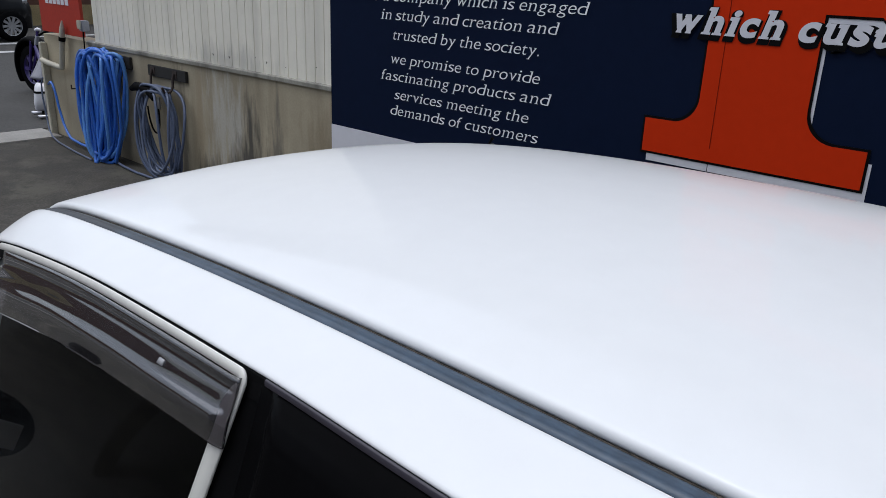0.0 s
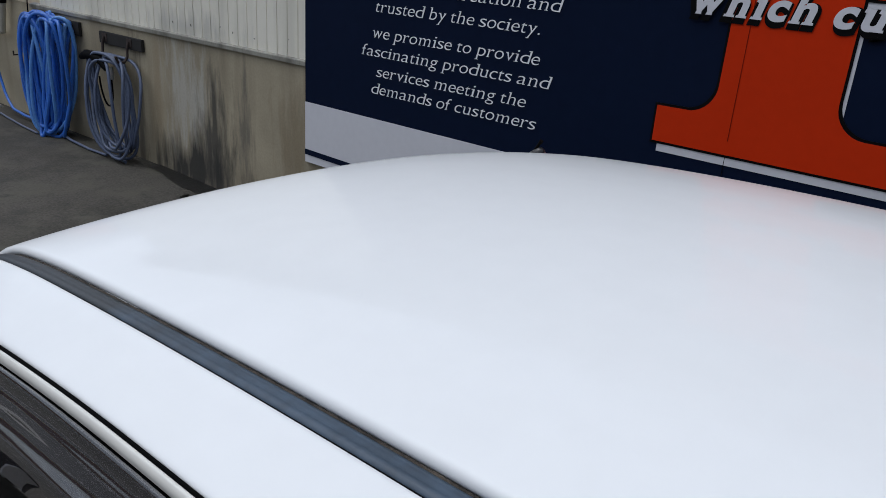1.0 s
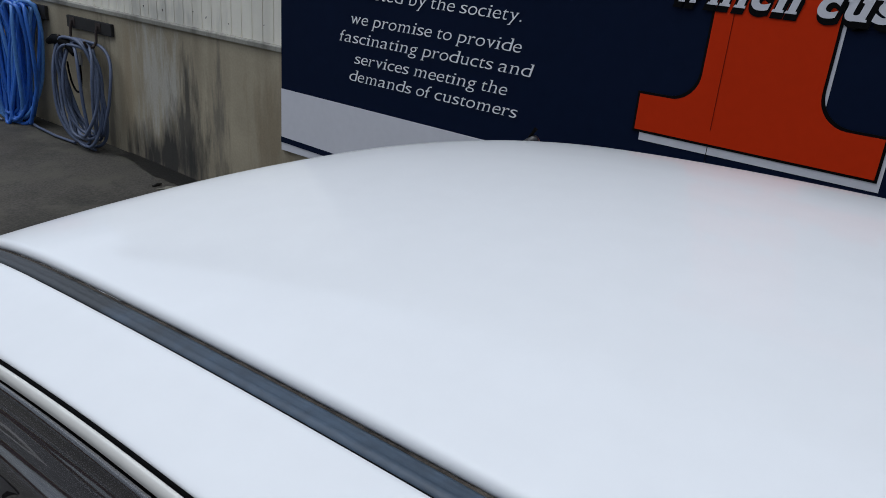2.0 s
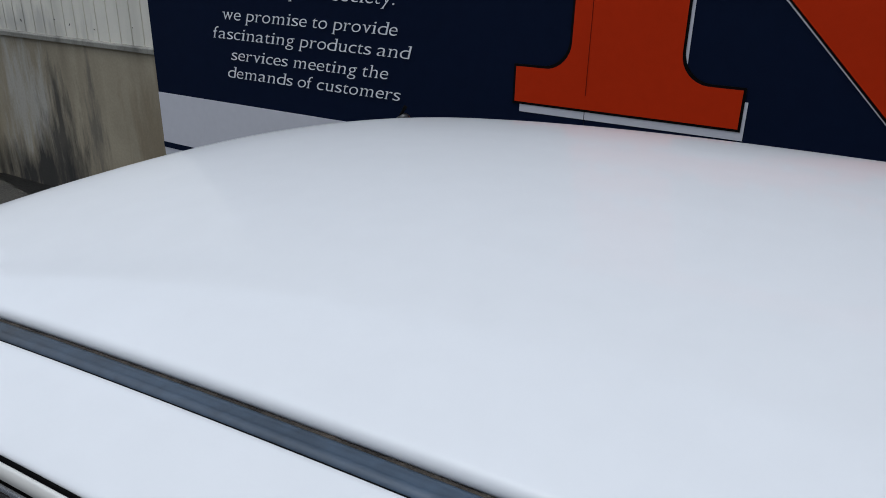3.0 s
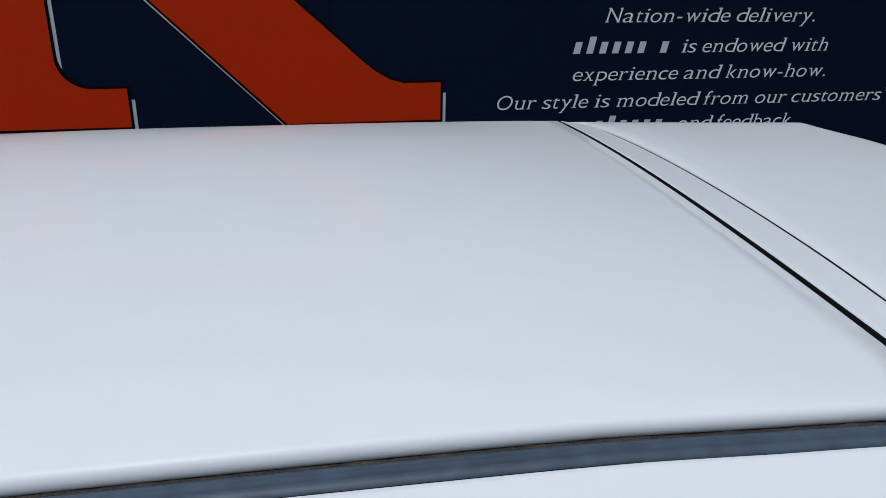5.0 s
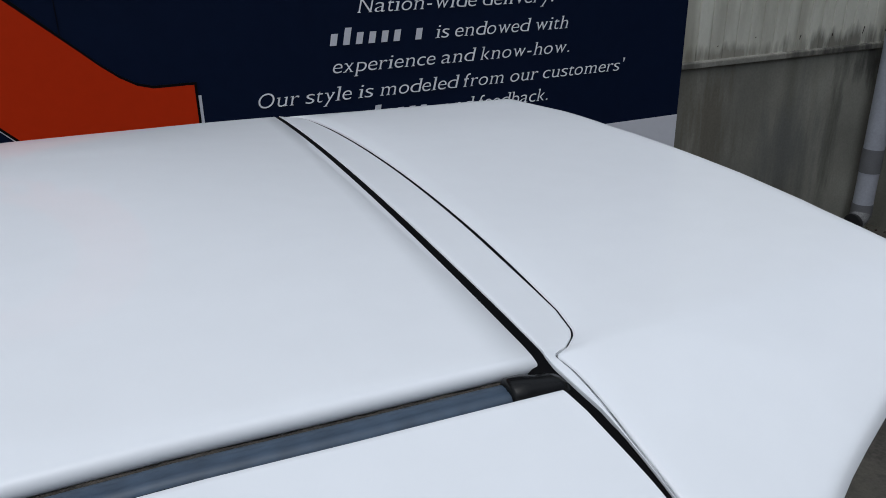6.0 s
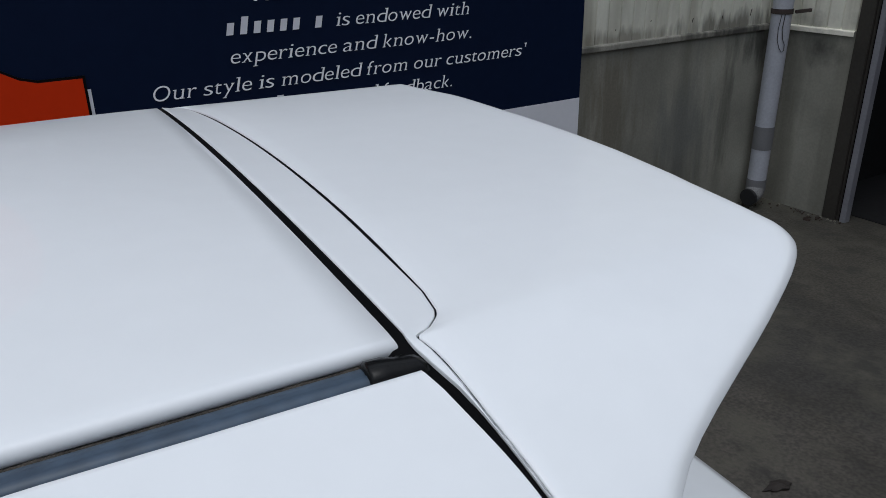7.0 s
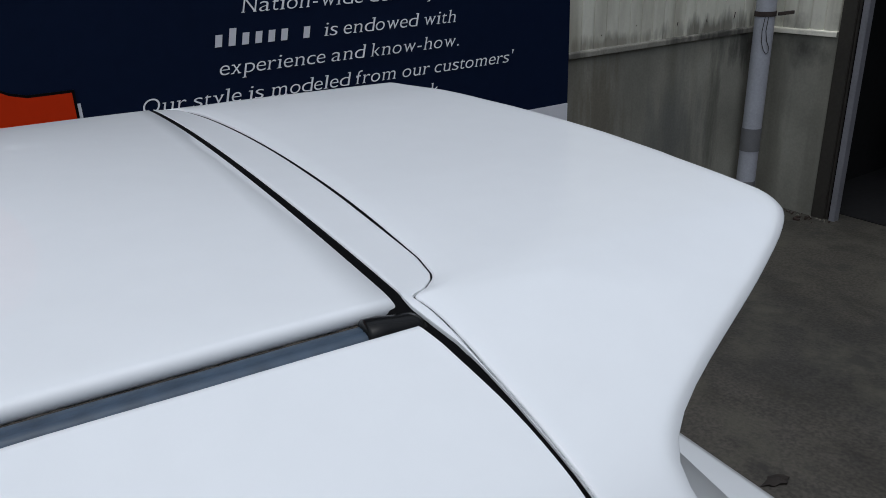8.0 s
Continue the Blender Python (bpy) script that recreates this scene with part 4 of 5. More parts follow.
for s in (-1, 1):
    car_sheet("front_pillar", [[(-UF - 0.5 * t + dx, s * (0.565 + 0.10 * t + dy), (rail_z(-UF) - 0.02) * (1 - t) + (BELT - 0.01) * t) for dx, dy in ((0.14 * (1 - t * 0.4), 0.012), (0.02, 0.014), (-0.02, -0.01))] for t in span(0, 1, 8)], PAINT, thick=0.004)
    car_sheet("rear_pillar", [[(0.0 + 0.36 * t + dx, s * (0.60 + 0.08 * t + dy), 1.36 - (1.36 - 0.94) * t) for dx, dy in ((-0.03, 0.008), (0.04, 0.006), (0.09, -0.05))] for t in span(0, 1, 8)], PAINT, thick=0.004)
part("cabin_floor", box(-1.8, 0.3, -0.62, 0.62, 0.35, 0.40), CABIN, car)
for s in (-0.33, 0.33):
    part("front_seat", box(-0.75, -0.60, s - 0.22, s + 0.22, 0.45, 1.02, 0.05), CABIN, car)
    part("headrest", box(-0.70, -0.62, s - 0.12, s + 0.12, 1.04, 1.18, 0.03), CABIN, car)
part("rear_seat", box(-0.05, 0.10, -0.55, 0.55, 0.45, 0.98, 0.05), CABIN, car)
part("dashboard", box(-1.75, -1.40, -0.6, 0.6, 0.75, 0.93, 0.04), CABIN, car)
steer = bmesh.new()
tube([(-1.28 + 0.06 * math.sin(a), -0.33 + 0.18 * math.cos(a), 0.92 + 0.17 * math.sin(a)) for a in (2 * math.pi * i / 24 for i in range(25))], 0.014, 8, steer)
part("steering_wheel", steer, RUBBER, car, smooth=True)


def wheel(parent, x, y, z, r, w, side, spokes=10, rim=None):
    """A tyre with a rim and spokes; the axle runs along local y."""
    n = 28
    tyre_prof = [(0.62, -0.5), (0.9, -0.5), (0.98, -0.36), (1.0, 0.0), (0.98, 0.36), (0.9, 0.5), (0.62, 0.5)]
    t = part("tyre", sheet([[(x + r * q * math.cos(a), y + w * v, z + r * q * math.sin(a)) for q, v in tyre_prof] for a in (2 * math.pi * i / n for i in range(n + 1))]), RUBBER, parent, "", True)
    bm = bmesh.new()
    for i in range(spokes):
        a = 2 * math.pi * i / spokes
        d, e = Vector((math.cos(a), 0, math.sin(a))), Vector((-math.sin(a), 0, math.cos(a)))
        c = Vector((x, y + side * w * 0.42, z))
        q = [c + d * r * 0.06 + e * r * 0.05, c + d * r * 0.6 + e * r * 0.09, c + d * r * 0.6 - e * r * 0.09, c + d * r * 0.06 - e * r * 0.05]
        back = [p - Vector((0, side * w * 0.12, 0)) for p in q]
        f = [bm.verts.new(p) for p in q]
        b = [bm.verts.new(p) for p in back]
        bm.faces.new(f), bm.faces.new(b[::-1])
        for k in range(4):
            bm.faces.new((f[k], b[k], b[(k + 1) % 4], f[(k + 1) % 4]))
    tube([(x, y + side * w * 0.2, z), (x, y + side * w * 0.46, z)], r * 0.14, 14, bm)
    part("rim", bm, rim or CHROME, t)
    bm = bmesh.new()
    ring = [[(x + r * q * math.cos(a), y + side * w * v, z + r * q * math.sin(a)) for q, v in ((0.6, 0.46), (0.64, 0.48), (0.64, 0.0), (0.6, 0.0))] for a in (2 * math.pi * i / n for i in range(n + 1))]
    part("rim_ring", sheet(ring, True, bm), rim or CHROME, t, "", True)
    part("brake_disc", box(x - 0.3 * r, x + 0.3 * r, y - 0.1 * w, y + 0.1 * w, z - 0.3 * r, z + 0.3 * r), RUBBER, t)


for x in (-2.0, 0.22):
    for s in (-1, 1):
        wheel(car, x, s * 0.655, 0.27, 0.27, 0.16, s)
for s in (-1, 1):
    mir = bmesh.new()
    bmesh.ops.create_uvsphere(mir, u_segments=20, v_segments=12, radius=1)
    for v in mir.verts:
        v.co = Vector((-1.55 + (0.09 if v.co.x < 0 else 0.03) * v.co.x, s * 0.76 + 0.09 * v.co.y, 0.99 + 0.06 * v.co.z))
    mm = part("door_mirror", mir, RUBBER, car, "black door mirror", True)
    part("mirror_glass", box(-1.523, -1.519, s * 0.76 - 0.05, s * 0.76 + 0.05, 0.965, 1.015, 0.001), CHROME, mm)
    part("head_lamp", box(-2.60, -2.40, s * 0.5 - 0.13, s * 0.5 + 0.13, 0.60, 0.76, 0.04), CHROME, car, "clear head lamp", True)
    part("tail_lamp", box(0.52, 0.60, s * 0.58 - 0.06, s * 0.58 + 0.04, 0.55, 0.82, 0.02), SIGN_RED, car, "red tail lamp", True)

# ---- corner on the workshop side: downpipe, door post, dark workshop ----
pipe = thing("downpipe", (6.045, -0.085, 0), "pale grey plastic downpipe with tape bands in the corner", "drain pipe")
R_P = 0.06
part("pipe_run", tube([(0, 0, TOP - 0.02), (0, 0, 0.02)], R_P, 24), PVC, pipe, "", True)
for z0, z1 in ((0.235, 0.385), (-0.05, 0.03)):
    part("tape_band", tube([(0, 0, z0), (0, 0, z1)], R_P + 0.003, 24), TAPE, pipe, "grey tape band", True)
bend = [(0, 0, 0.0)] + [(-0.10 + 0.10 * math.cos(a), -0.02 * math.sin(a), -0.02 - 0.06 * math.sin(a)) for a in span(0, math.pi / 2, 6)] + [(-1.5, -0.03, -0.085)]
part("pipe_elbow", tube(bend[:7], R_P - 0.002, 20), PVC_DIRTY, pipe, "dirty grey elbow", True)
part("pipe_branch", tube([bend[6], bend[7]], R_P - 0.003, 20), BLACK_PIPE, pipe, "black pipe running along the wall", True)
part("bracket_band", tube([(0, 0, 1.085), (0, 0, 1.115)], R_P + 0.005, 24), RUST, pipe, "rusty bracket band", True)
part("bracket_arm", box(0.0, 0.15, -0.10, -0.085, 1.092, 1.112), RUST, pipe)
wire = [(-0.050, -0.036, 1.09), (-0.058, -0.030, 1.0), (-0.056, -0.034, 0.93), (-0.046, -0.047, 0.885), (-0.032, -0.056, 0.862), (-0.018, -0.062, 0.872), (-0.020, -0.062, 0.905), (-0.036, -0.055, 0.94), (-0.045, -0.048, 1.0), (-0.040, -0.052, 1.09)]
part("wire_loop", tube(wire, 0.0024, 6), STEEL_DARK, pipe, "thin dark wire loop", True)

post = thing("door_post", (6.25, -0.515, 0), "dark brown steel door post with a pale frame strip", "door post", kind="structure")
part("post_body", box(-0.004, 0.12, -0.03, 0.058, -0.3, 3.0, 0.004), STEEL_DARK, post)
part("post_flange", box(0.012, 0.1, -0.046, -0.032, -0.3, 3.0, 0.003), STEEL_DARK, post)
part("post_seal", box(0.016, 0.1, -0.058, -0.048, -0.3, 3.0, 0.002), RUBBER, post)
part("pale_strip", box(0.002, 0.06, -0.098, -0.060, -0.3, 3.0, 0.004), ALU, post, "pale aluminium frame strip")
room = part("workshop_shell", box(6.37, 11, -6.0, -0.2, -0.3, 3.4), ROOM_SHADE)
bm = bmesh.new()
bm.from_mesh(room.data)
bmesh.ops.delete(bm, geom=[f for f in bm.faces if abs(f.calc_center_median().x - 6.37) < 0.01], context="FACES")
bm.to_mesh(room.data)
bm.free()
# floor sheet in the same shade colour, so the doorway stays black
floor_w = part("workshop_floor", box(6.42, 11, -6.0, -0.2, -0.2, ground_z(9) + 0.006), ROOM_SHADE)
tagged(floor_w, "workshop floor with the indoor shade put into its near-black colour", "floor", kind="structure")
tagged(room, "interior walls of the open workshop, indoor shade put into their colour", "wall", kind="structure")
lint = part("wall_over_door", box(6.25, 6.45, -6.2, -0.5, 2.9, TOP), SIDING)
tagged(lint, "pale wall above the workshop door", "wall", kind="structure")
side = part("wall_beyond_door", box(6.25, 6.45, -8.0, -4.6, -0.3, 2.9), SIDING)
tagged(side, "pale wall beyond the workshop door", "wall", kind="structure")
shelf = thing("steel_shelf", (7.3, -1.0, ground_z(9)), "dark steel shelf inside the workshop", "shelf")
for z in (0.5, 1.0, 1.45, 1.9):
    part("shelf_board", box(0, 0.5, -1.6, 0.6, z, z + 0.03, 0.003), STEEL_DARK, shelf)
for x in (0.02, 0.48):
    for y in (-1.58, 0.58):
        part("shelf_upright", box(x - 0.02, x + 0.02, y - 0.02, y + 0.02, 0, 2.0), STEEL_DARK, shelf)

# ---- hoses and fittings on the plinth ----
def hose_coil(name, cx, top_x, bot_x, top_z, bot_z, wide, loops, radius, mat, seed, label):
    """Loops of hose that hang over a hook, each a little different, as one mesh a loop."""
    rng = random.Random(seed)
    coil = thing(name, (cx, FACE, 0), label, "hose")
    for k in range(loops):
        f = (k + rng.random()) / loops
        tx = top_x[0] + (top_x[1] - top_x[0]) * f - cx
        bx = bot_x[0] + (bot_x[1] - bot_x[0]) * (0.6 * f + 0.4 * rng.random()) - cx
        w = rng.uniform(*wide)
        low, tall = rng.uniform(*bot_z), rng.uniform(*top_z)
        y0, sway = -0.05 - 0.13 * rng.random(), rng.uniform(-0.02, 0.02)
        pts = []
        for i in range(41):
            a = 2 * math.pi * i / 40
            c, q = math.cos(a), math.sin(a)
            side = math.copysign(abs(q) ** 0.6, q)
            z = (tall + low) / 2 + (tall - low) / 2 * math.copysign(abs(c) ** 0.8, c)
            t = (1 - c) / 2
            pts.append((tx + (bx - tx) * t + w * side * (1.15 - 0.35 * t) + sway * math.sin(3 * a + k), y0 - 0.06 * t + 0.03 * math.sin(2 * a + k) + 0.02 * q, z))
        # every third blue loop takes the paler colour as a painted highlight
        part("hose_loop", tube(pts, radius, 8, cap=False), (HOSE_HIGHLIGHT if mat is HOSE_BLUE and k % 3 == 0 else mat), coil, "", True)
    return coil


blue = hose_coil("blue_hose", -5.12, (-5.29, -4.76), (-5.19, -4.79), (0.93, 0.985), (0.03, 0.12), (0.05, 0.16), 26, 0.0145, HOSE_BLUE, 3, "coiled bright blue hose hung on a wall hook")
grey_h = hose_coil("grey_hose", -4.12, (-4.26, -4.06), (-4.03, -3.95), (0.745, 0.80), (0.055, 0.16), (0.15, 0.25), 9, 0.0115, HOSE_GREY, 8, "coiled grey-blue hose hung below a dark board")
part("hose_loop", tube([(-0.265 + 0.125 * math.sin(a) + 0.03 * math.cos(a), -0.12, 0.785 + 0.165 * math.cos(a)) for a in span(0, 2 * math.pi, 24)], 0.0145, 8, cap=False), HOSE_BLUE, blue, "", True)
for tail_pts, thick, mat in (([(-5.25, -0.12, 0.085), (-5.43, -0.12, 0.08), (-5.62, -0.12, 0.08), (-5.82, -0.12, 0.10), (-5.92, -0.11, 0.15), (-6.0, -0.10, 0.22), (-6.06, -0.10, 0.36), (-6.10, -0.10, 0.50), (-6.14, -0.10, 0.565), (-6.20, -0.09, 0.58), (-6.28, -0.08, 0.55)], 0.012, HOSE_BLUE),
                             ([(-5.07, -0.27, 0.053), (-5.4, -0.25, 0.053), (-5.68, -0.22, 0.053), (-5.95, -0.19, 0.055), (-6.15, -0.16, 0.07), (-6.28, -0.13, 0.11), (-6.36, -0.11, 0.24), (-6.42, -0.10, 0.42), (-6.43, -0.09, 0.54), (-6.38, -0.09, 0.60)], 0.008, HOSE_GREY),
                             ([(-4.98, -0.14, 0.07), (-4.7, -0.18, 0.058), (-4.4, -0.20, 0.056), (-4.15, -0.19, 0.057)], 0.010, HOSE_GREY)):
    part("hose_end", tube([(x + 5.12, y, z) for x, y, z in tail_pts], thick, 8), mat, blue, "", True)
part("hose_end", tube([(-0.09 - 0.085 * math.cos(a) + 0.02 * math.sin(a), -0.11, 0.62 - 0.21 * math.sin(a) ** 0.8) for a in span(0.02, math.pi - 0.02, 20)], 0.007, 7), RUBBER, grey_h, "thin black hose", True)
part("hose_end", tube([(x + 4.12, y, z) for x, y, z in [(-4.42, -0.12, 0.72), (-4.46, -0.13, 0.45), (-4.40, -0.15, 0.25), (-4.25, -0.16, 0.09), (-4.1, -0.17, 0.057), (-3.9, -0.18, 0.056)]], 0.0115, 7), HOSE_GREY, grey_h, "", True)
part("nozzle", tube([(-0.01, -0.10, 0.70), (-0.01, -0.10, 0.655), (-0.01, -0.10, 0.63), (-0.01, -0.10, 0.60)], [0.010, 0.016, 0.016, 0.009], 10), CHROME, grey_h, "bright metal nozzle", True)


def hook_board(x0, x1, z0, z1, label):
    b = thing("hook_board", ((x0 + x1) / 2, FACE, (z0 + z1) / 2), label, "hose hanger", "hose hangers on the plinth")
    w, h = (x1 - x0) / 2, (z1 - z0) / 2
    part("board", box(-w, w, -0.025, -0.001, -h, h, 0.003), BOARD, b)
    for hx in (-w * 0.72, w * 0.45):
        part("hook", tube([(hx, -0.03, h * 0.3), (hx, -0.045, -h * 0.6), (hx, -0.05, -h - 0.05), (hx + 0.01, -0.08, -h - 0.085), (hx + 0.02, -0.13, -h - 0.08), (hx + 0.02, -0.15, -h - 0.04)], 0.010, 7), RUST, b, "rusty iron hook", True)
        part("hook_plate", box(hx - 0.035, hx + 0.035, -0.030, -0.0255, -h * 0.6, h * 0.8, 0.002), RUST, b)
    return b


hook_board(-4.405, -3.832, 0.836, 0.920, "dark weathered board with rusty hooks on the plinth")
hook_board(-5.45, -4.70, 0.845, 0.945, "dark board with hooks behind the blue hose")
saddle = thing("hose_saddle", (-4.29, FACE - 0.07, 0.725), "black curved saddle that carries the grey hose", "hose hanger")
part("saddle", tube([(-0.22, -0.05, 0.0), (-0.12, -0.06, 0.03), (0.0, -0.07, 0.035), (0.12, -0.08, 0.02), (0.2, -0.09, -0.03)], [0.022, 0.035, 0.035, 0.033, 0.02], 10), RUBBER, saddle, "", True)

tap = thing("standpipe", (-5.86, FACE, 0), "ivory plastic water pipe with an elbow on the wall", "water pipe")
part("riser", tube([(-0.11, -0.06, 0.735), (-0.06, -0.06, 0.90), (-0.015, -0.06, 1.06), (0.0, -0.06, 1.11), (0.015, -0.06, 1.165)], [0.026, 0.026, 0.026, 0.02, 0.006], 10), IVORY, tap, "", True)
part("cross_pipe", tube([(-0.10, -0.06, 0.74), (-0.16, -0.06, 0.735), (-0.42, -0.06, 0.75), (-0.55, -0.06, 0.765)], 0.026, 10), IVORY, tap, "", True)
part("clamp", tube([(-0.035, -0.06, 0.985), (-0.025, -0.06, 1.02)], 0.031, 10), RUBBER, tap, "black tape clamp", True)
part("wall_peg", tube([(0.02, 0.0, 0.555), (0.02, -0.05, 0.555), (0.02, -0.05, 0.59)], 0.007, 6), RUST, tap, "", True)
corner_post = thing("corner_post", (-6.43, FACE - 0.03, 0), "ivory painted corner strip at the end of the plinth", "post", kind="structure")
part("strip", box(-0.03, 0.03, -0.03, 0.029, 0.03, 0.93, 0.006), IVORY, corner_post)

sign = thing("red_sign", (-5.87, 0.0, 0), "red sheet sign with white print above the plinth", "sign")
part("sign_sheet", box(-0.52, 0.343, -0.012, 0.015, 1.04, 2.4, 0.002), SIGN_RED, sign)
for k in range(6):
    part("sign_bar", box(-0.36 + 0.085 * k, -0.295 + 0.085 * k, -0.016, -0.0125, 1.30, 1.40), PRINT_WHITE, sign, "white print bar")
box_e = thing("outlet_box", (-5.45, 0.0, 1.15), "grey weatherproof outlet box with a hanging cable", "outlet box")
part("box_body", box(-0.033, 0.033, -0.06, 0.015, -0.05, 0.04, 0.008), PVC, box_e)
part("box_lid", box(-0.038, 0.038, -0.072, -0.0615, -0.03, 0.045, 0.006), IVORY, box_e)
part("cable", tube([(-0.01, -0.03, -0.05), (-0.012, -0.035, -0.2), (0.0, -0.03, -0.45), (-0.04, -0.03, -0.75), (-0.10, -0.05, -1.0)], 0.006, 6), RUBBER, box_e, "black cable", True)

# damp channel at the foot of the wall, scraps on the yard
DAMP = material("wet_dark_silt", (0.013, 0.0125, 0.011), 0.45, vary=0.5, vary_scale=9, bump=0.5, bump_scale=70)
rng = random.Random(11)
damp_pts = span(-3.75, -2.3, 40)
damp = part("damp_silt", sheet([[(x, FACE + 0.0, ground_z(x) + 0.006), (x, -0.03 - 0.008 * math.sin(7 * x) - 0.02 * rng.random(), ground_z(x) + 0.010), (x, -0.075 - 0.06 * ease(x, -3.6, -3.2) * (1 - ease(x, -3.0, -2.7)) - 0.012 * math.sin(11 * x + 1) - 0.02 * rng.random(), ground_z(x) + 0.0045)] for x in damp_pts]), DAMP, None, smooth=True)
tagged(damp, "dark wet silt along the foot of the wall", "dirt", kind="stuff")


def scrap(x, y, size, mat, label, seed, name="scrap"):
    r = random.Random(seed)
    n = 17
    top = [(size * r.uniform(0.45, 1.0) * math.cos(2 * math.pi * i / n), size * 0.36 * r.uniform(0.4, 1.0) * math.sin(2 * math.pi * i / n), 0.003 + 0.01 * r.random()) for i in range(n)]
    bm = bmesh.new()
    mid = bm.verts.new((0, 0, 0.018))
    a = [bm.verts.new(p) for p in top]
    b = [bm.verts.new((p[0] * 0.9, p[1] * 0.9, 0.0)) for p in top]
    for i in range(n):
        bm.faces.new((mid, a[i], a[(i + 1) % n])), bm.faces.new((a[i], b[i], b[(i + 1) % n], a[(i + 1) % n]))
    bm.faces.new(b)
    ob = part(name, bm, mat, None)
    ob.matrix_world = pose(x, y, ground_z(x) + 0.001, 0, 0, r.uniform(0, 180))
    return tagged(ob, label, "litter")


LEAF = material("dead_leaf", (0.022, 0.016, 0.012), 0.8, vary=0.5, vary_scale=30)
PAPER = material("pale_scrap", (0.20, 0.19, 0.15), 0.8, vary=0.6, vary_scale=20)
scrap(3.545, -2.015, 0.07, LEAF, "small dark dead leaf lying on the concrete", 2, "dead_leaf")
RED_LEAF = material("red_brown_leaf", (0.028, 0.015, 0.010), 0.8, vary=0.5, vary_scale=30)
for k, (x, y, q) in enumerate(((6.14, -0.43, 0.04), (6.17, -0.47, 0.035), (6.10, -0.45, 0.025), (5.90, -0.20, 0.02))):
    scrap(x, y, q, RED_LEAF, "red-brown dead leaf lying at the wall foot", 20 + k, "dead_leaf")
scrap(-2.95, -0.20, 0.10, PAPER, "torn pale scrap lying by the wall", 5, "torn_scrap")
scrap(-3.05, -0.24, 0.05, DAMP, "dark scrap lying by the wall", 9, "torn_scrap")

# crumbs of leaf and mortar along the wall foot by the downpipe
rng = random.Random(31)
for name, mat, count, lab in (("leaf_litter", RED_LEAF, 46, "crumbled brown leaf litter along the wall foot"), ("mortar_crumbs", PAPER, 26, "pale mortar crumbs along the wall foot")):
    bm = bmesh.new()
    for k in range(count):
        if rng.random() < 0.6:
            x, y = rng.uniform(5.5, 6.2), FACE - 0.03 - 0.10 * rng.random() ** 2
        else:
            x, y = WALL_R - 0.02 - 0.12 * rng.random() ** 2, rng.uniform(-0.62, -0.1)
        q, turn, z = rng.uniform(0.004, 0.012), rng.uniform(0, 6.3), ground_z(x) + 0.001
        ring = [(x + q * rng.uniform(0.6, 1.1) * math.cos(turn + 1.26 * i), y + q * rng.uniform(0.5, 1.0) * math.sin(turn + 1.26 * i)) for i in range(5)]
        low = [bm.verts.new((px, py, z)) for px, py in ring]
        high = [bm.verts.new((x + (px - x) * 0.7, y + (py - y) * 0.7, z + q * rng.uniform(0.3, 0.8))) for px, py in ring]
        bm.faces.new(high)
        for i in range(5):
            bm.faces.new((low[i - 1], low[i], high[i], high[i - 1]))
    tagged(part(name, bm, mat), lab, "litter", kind="stuff")

# ---- parked moped beyond the wall end ----
moped = thing("moped", (-8.3, 0.48, 0.046), "small silver and white moped with black mudguard and purple fork", "moped", turn=-19)
# local x runs towards the yard; the steered wheel is at the street end
front = new("steering_head")
front.parent = moped
front.matrix_local = pose(-0.85, 0.13, 0.0, 0, 0, 28)
wheel(front, 0.0, 0.0, 0.30, 0.30, 0.11, -1, 6, PURPLE)
guard = []
for a in span(0.2, 3.75, 26):
    r = 0.365 + 0.02 * math.sin(a)
    guard.append([(r * k * math.cos(a), y, 0.32 + r * k * math.sin(a)) for y, k in ((-0.085, 0.86), (-0.082, 0.95), (-0.05, 1.0), (0.0, 1.015), (0.05, 1.0), (0.082, 0.95), (0.085, 0.86))])
mg = part("mudguard", sheet(guard), RUBBER, front, "wide black mudguard", True)
mg.modifiers.new("thick", "SOLIDIFY").thickness = 0.008
for q in (-1, 1):
    part("fork_leg", tube([(0.0, q * 0.075, 0.30), (0.05, q * 0.075, 0.48), (0.10, q * 0.07, 0.66)], 0.020, 10), PURPLE, front, "purple fork leg", True)
part("fork_sleeve", tube([(-0.66, 0.16, 0.60), (-0.63, 0.175, 0.68), (-0.615, 0.185, 0.73)], [0.022, 0.026, 0.022], 12), PVC, moped, "pale fork sleeve", True)
part("head_stem", tube([(-0.70, 0.14, 0.44), (-0.64, 0.17, 0.66), (-0.60, 0.195, 0.79)], 0.017, 10), PURPLE, moped, "purple steering stem", True)
part("stem_cap", tube([(-0.61, 0.165, 0.80), (-0.60, 0.195, 0.81), (-0.59, 0.235, 0.80)], [0.016, 0.024, 0.016], 10), PRINT_WHITE, moped, "white cap", True)
part("handlebar", tube([(-0.56, 0.20, 0.74), (-0.58, 0.27, 0.78), (-0.62, 0.40, 0.80), (-0.56, 0.58, 0.79)], 0.014, 8), RUBBER, moped, "black handlebar", True)
part("frame_tube", tube([(-0.66, 0.16, 0.60), (-0.48, 0.20, 0.38), (-0.1, 0.24, 0.26), (0.4, 0.24, 0.27), (0.8, 0.22, 0.34)], 0.035, 10), PURPLE, moped, "purple frame tube", True)
fair = []
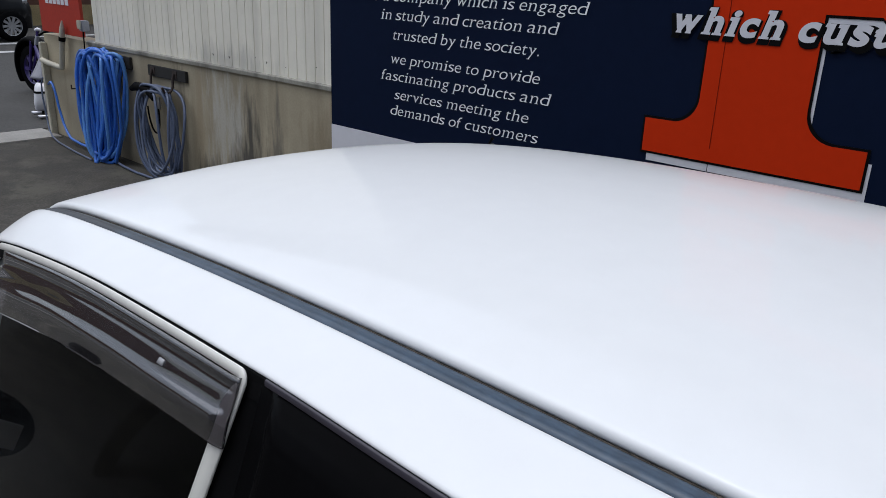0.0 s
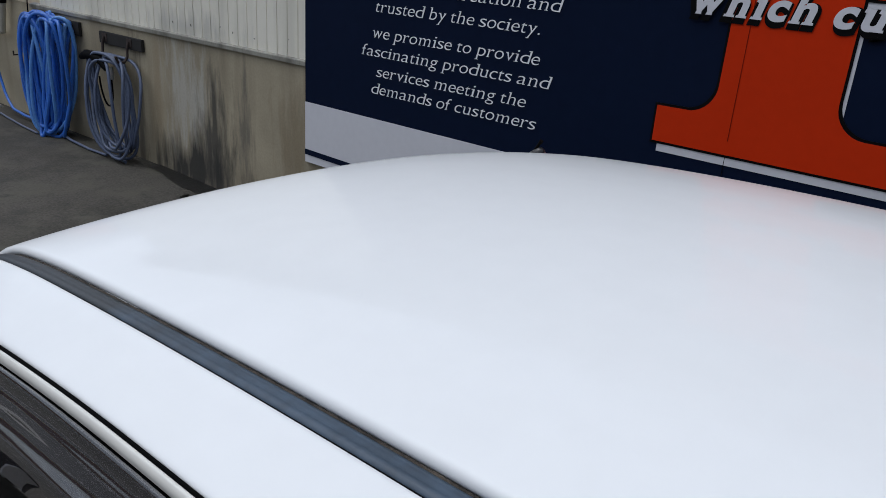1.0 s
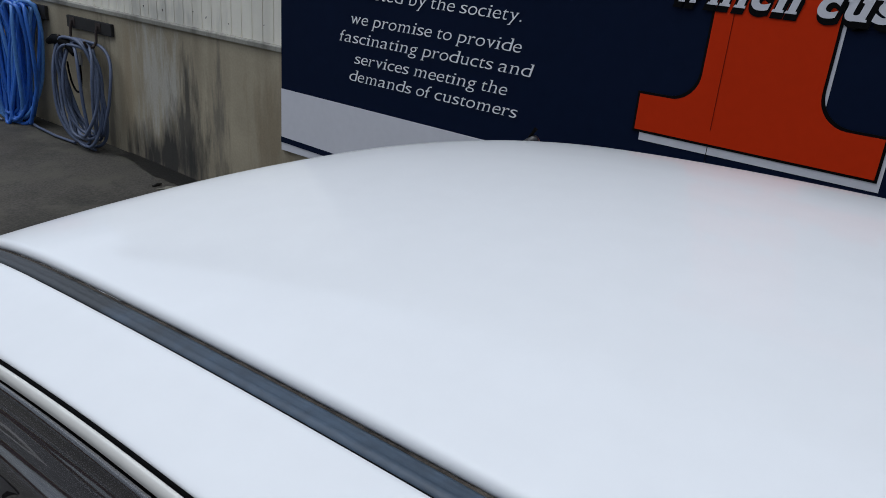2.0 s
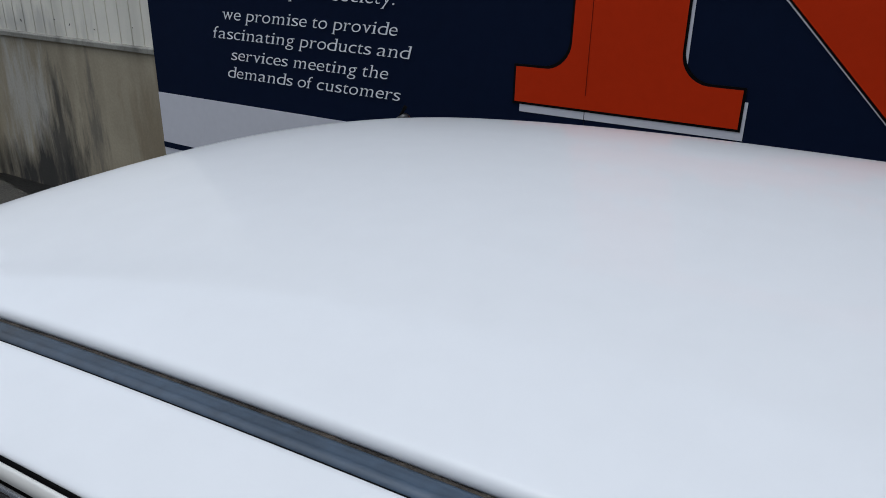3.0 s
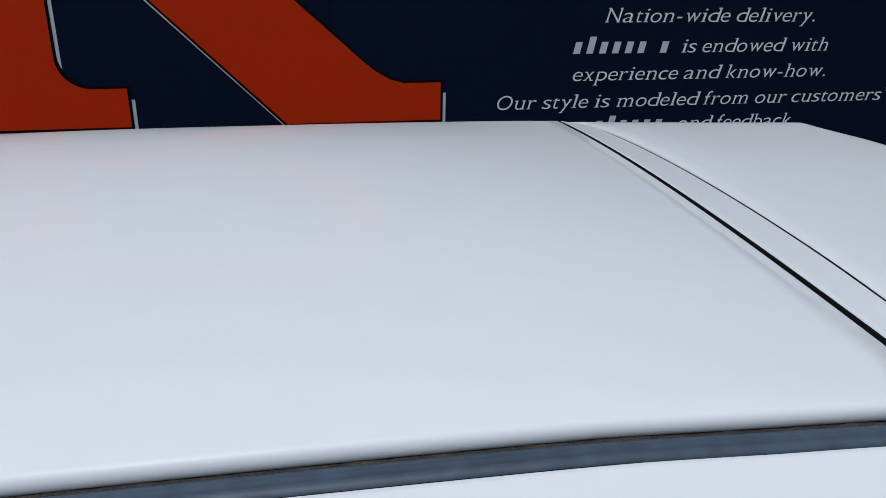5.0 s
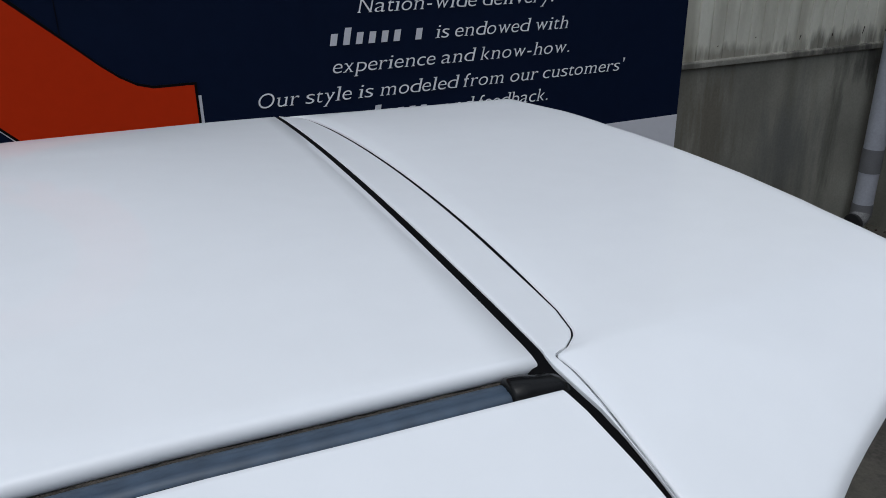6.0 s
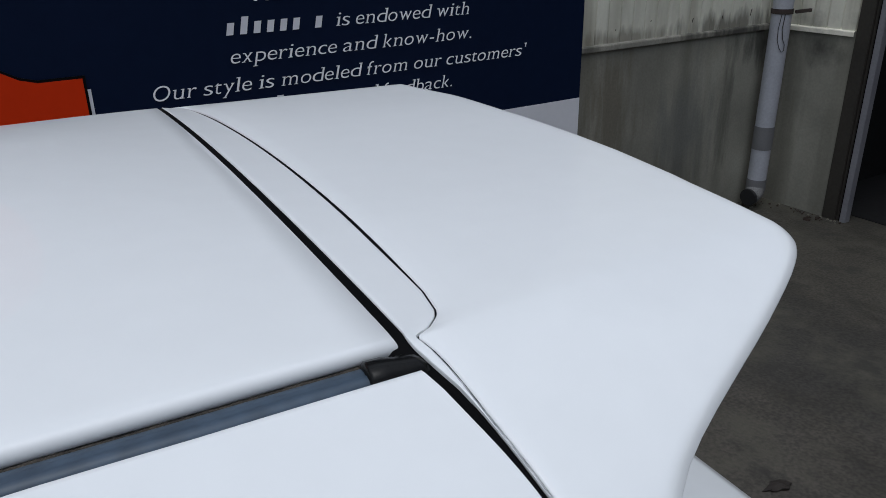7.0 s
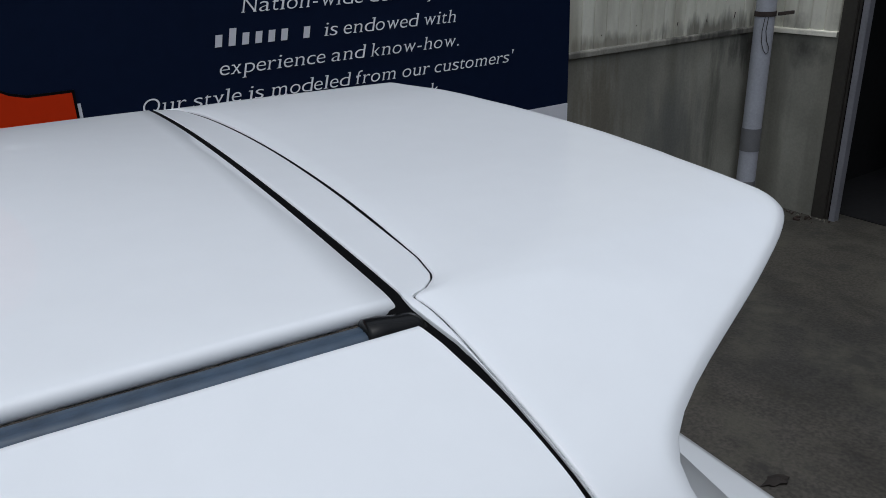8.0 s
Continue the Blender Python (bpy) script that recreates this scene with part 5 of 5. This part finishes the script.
for t in span(0, 1, 10):
    left, right = 0.030 + 0.150 * t ** 0.9, 0.30 - 0.02 * t
    fair.append([(-0.22 + 0.10 * math.sin(math.pi * f) - 0.10 * t, left + (right - left) * f, 0.225 + 0.31 * t + 0.05 * (1 - t) * (1 - f)) for f in span(0, 1, 8)])
fs = part("side_fairing", sheet(fair), ALU, moped, "silver side fairing", True)
fs.modifiers.new("thick", "SOLIDIFY").thickness = 0.015
cowl = []
for z, x0, x1, y0, y1 in ((0.075, 0.93, 1.03, 0.035, 0.20), (0.09, 0.90, 1.06, 0.018, 0.22), (0.16, 0.84, 1.09, 0.016, 0.24), (0.25, 0.80, 1.09, 0.026, 0.25), (0.32, 0.80, 1.06, 0.042, 0.25), (0.355, 0.83, 1.02, 0.060, 0.23), (0.365, 0.88, 0.97, 0.085, 0.20)):
    ring = []
    for i in range(20):
        a = 2 * math.pi * i / 20
        ring.append(((x0 + x1) / 2 + (x1 - x0) / 2 * math.copysign(abs(math.cos(a)) ** 0.5, math.cos(a)), (y0 + y1) / 2 + (y1 - y0) / 2 * math.copysign(abs(math.sin(a)) ** 0.5, math.sin(a)), z))
    cowl.append(ring + ring[:1])
part("tail_cowl", sheet(cowl), PRINT_WHITE, moped, "white cowl", True)
band = [[(p[0] + (0.003 if p[0] > 0.95 else -0.003), p[1] + (0.003 if p[1] > 0.14 else -0.003), z) for p in cowl[3]] for z in (0.268, 0.292)]
part("cowl_band", sheet(band), RUBBER, moped, "black band round the cowl", True)
part("saddle", tube([(-0.05, 0.26, 0.50), (0.1, 0.26, 0.53), (0.5, 0.25, 0.53), (0.8, 0.24, 0.50), (0.9, 0.24, 0.46)], [0.03, 0.055, 0.06, 0.055, 0.03], 12), RUBBER, moped, "black seat", True)
wheel(moped, 0.72, 0.27, 0.24, 0.24, 0.10, -1, 6)
for x, y, z in ((1.02, -0.01, 0.052), (1.12, 0.045, 0.024)):
    part("stand_foot", tube([(x - 0.05, y, z), (x, y + 0.02, z), (x + 0.02, y + 0.09, z + 0.01)], [0.018, 0.022, 0.016], 10), CHROME, moped, "bright stand foot", True)
part("stand_bar", tube([(0.94, 0.10, 0.12), (1.05, 0.09, 0.05), (1.12, 0.10, 0.03)], 0.012, 8), RUBBER, moped, "", True)

# ---- street side: black car, garden wall ----
black = thing("black_car", (-16.8, 1.72, 0.046), "black minivan with alloy wheels parked across the street", "car", turn=90)
prof = [(-2.1, 0.35, 0.8), (-2.05, 0.75, 1.2), (-1.6, 0.80, 1.72), (-0.3, 0.80, 1.78), (0.6, 0.80, 1.70), (1.15, 0.80, 1.08), (1.62, 0.78, 0.95), (1.82, 0.7, 0.75), (1.88, 0.6, 0.45)]
part("body", sheet([[(x, -w, 0.25), (x, -w - 0.03, 0.6), (x, -w, min(t, 0.98)), (x, -w * 0.86, t), (x, w * 0.86, t), (x, w, min(t, 0.98)), (x, w + 0.03, 0.6), (x, w, 0.25)] for x, w, t in prof], True), BLACK_PAINT, black, "", True)
for x in (-1.3, 1.38):
    for q in (-1, 1):
        wheel(black, x, q * 0.78, 0.31, 0.31, 0.2, q)
for q in (-1, 1):
    part("head_lamp", box(1.5, 1.78, q * 0.68 - 0.09, q * 0.68 + 0.09, 0.72, 0.86, 0.03), CHROME, black, "bright head lamp", True)
    part("side_window", box(-1.5, 0.7, q * 0.81 - 0.02, q * 0.81 + 0.02, 1.05, 1.5, 0.01), TINT, black)
GARDEN = material("yellow_brown_block", (0.40, 0.31, 0.15), 0.85, vary=0.4, vary_scale=3, bump=0.3)
BROWN = material("brown_board_fence", (0.12, 0.05, 0.03), 0.7, vary=0.3, vary_scale=3)
FACADE = material("unseen_wall_grey", (0.20, 0.197, 0.20), 0.8, vary=0.2, vary_scale=1.0)
# unseen wall, added to block low sky and give the car something to mirror
opposite = part("wall_south", box(-5.0, 16.0, -9.3, -9.0, -0.3, 4.6), FACADE)
tagged(opposite, "unseen plain grey wall added across the yard to shape reflections", "wall", kind="structure")
fence = part("garden_wall", box(-20.3, -20.0, -30, 30, 0.0, 0.55, 0.02), GARDEN)
tagged(fence, "yellow-brown block wall across the street", "wall", kind="structure")
fence2 = part("garden_fence", box(-20.25, -20.05, -30, 30, 0.552, 3.4), BROWN)
tagged(fence2, "brown boarding above the block wall", "fence", kind="structure")
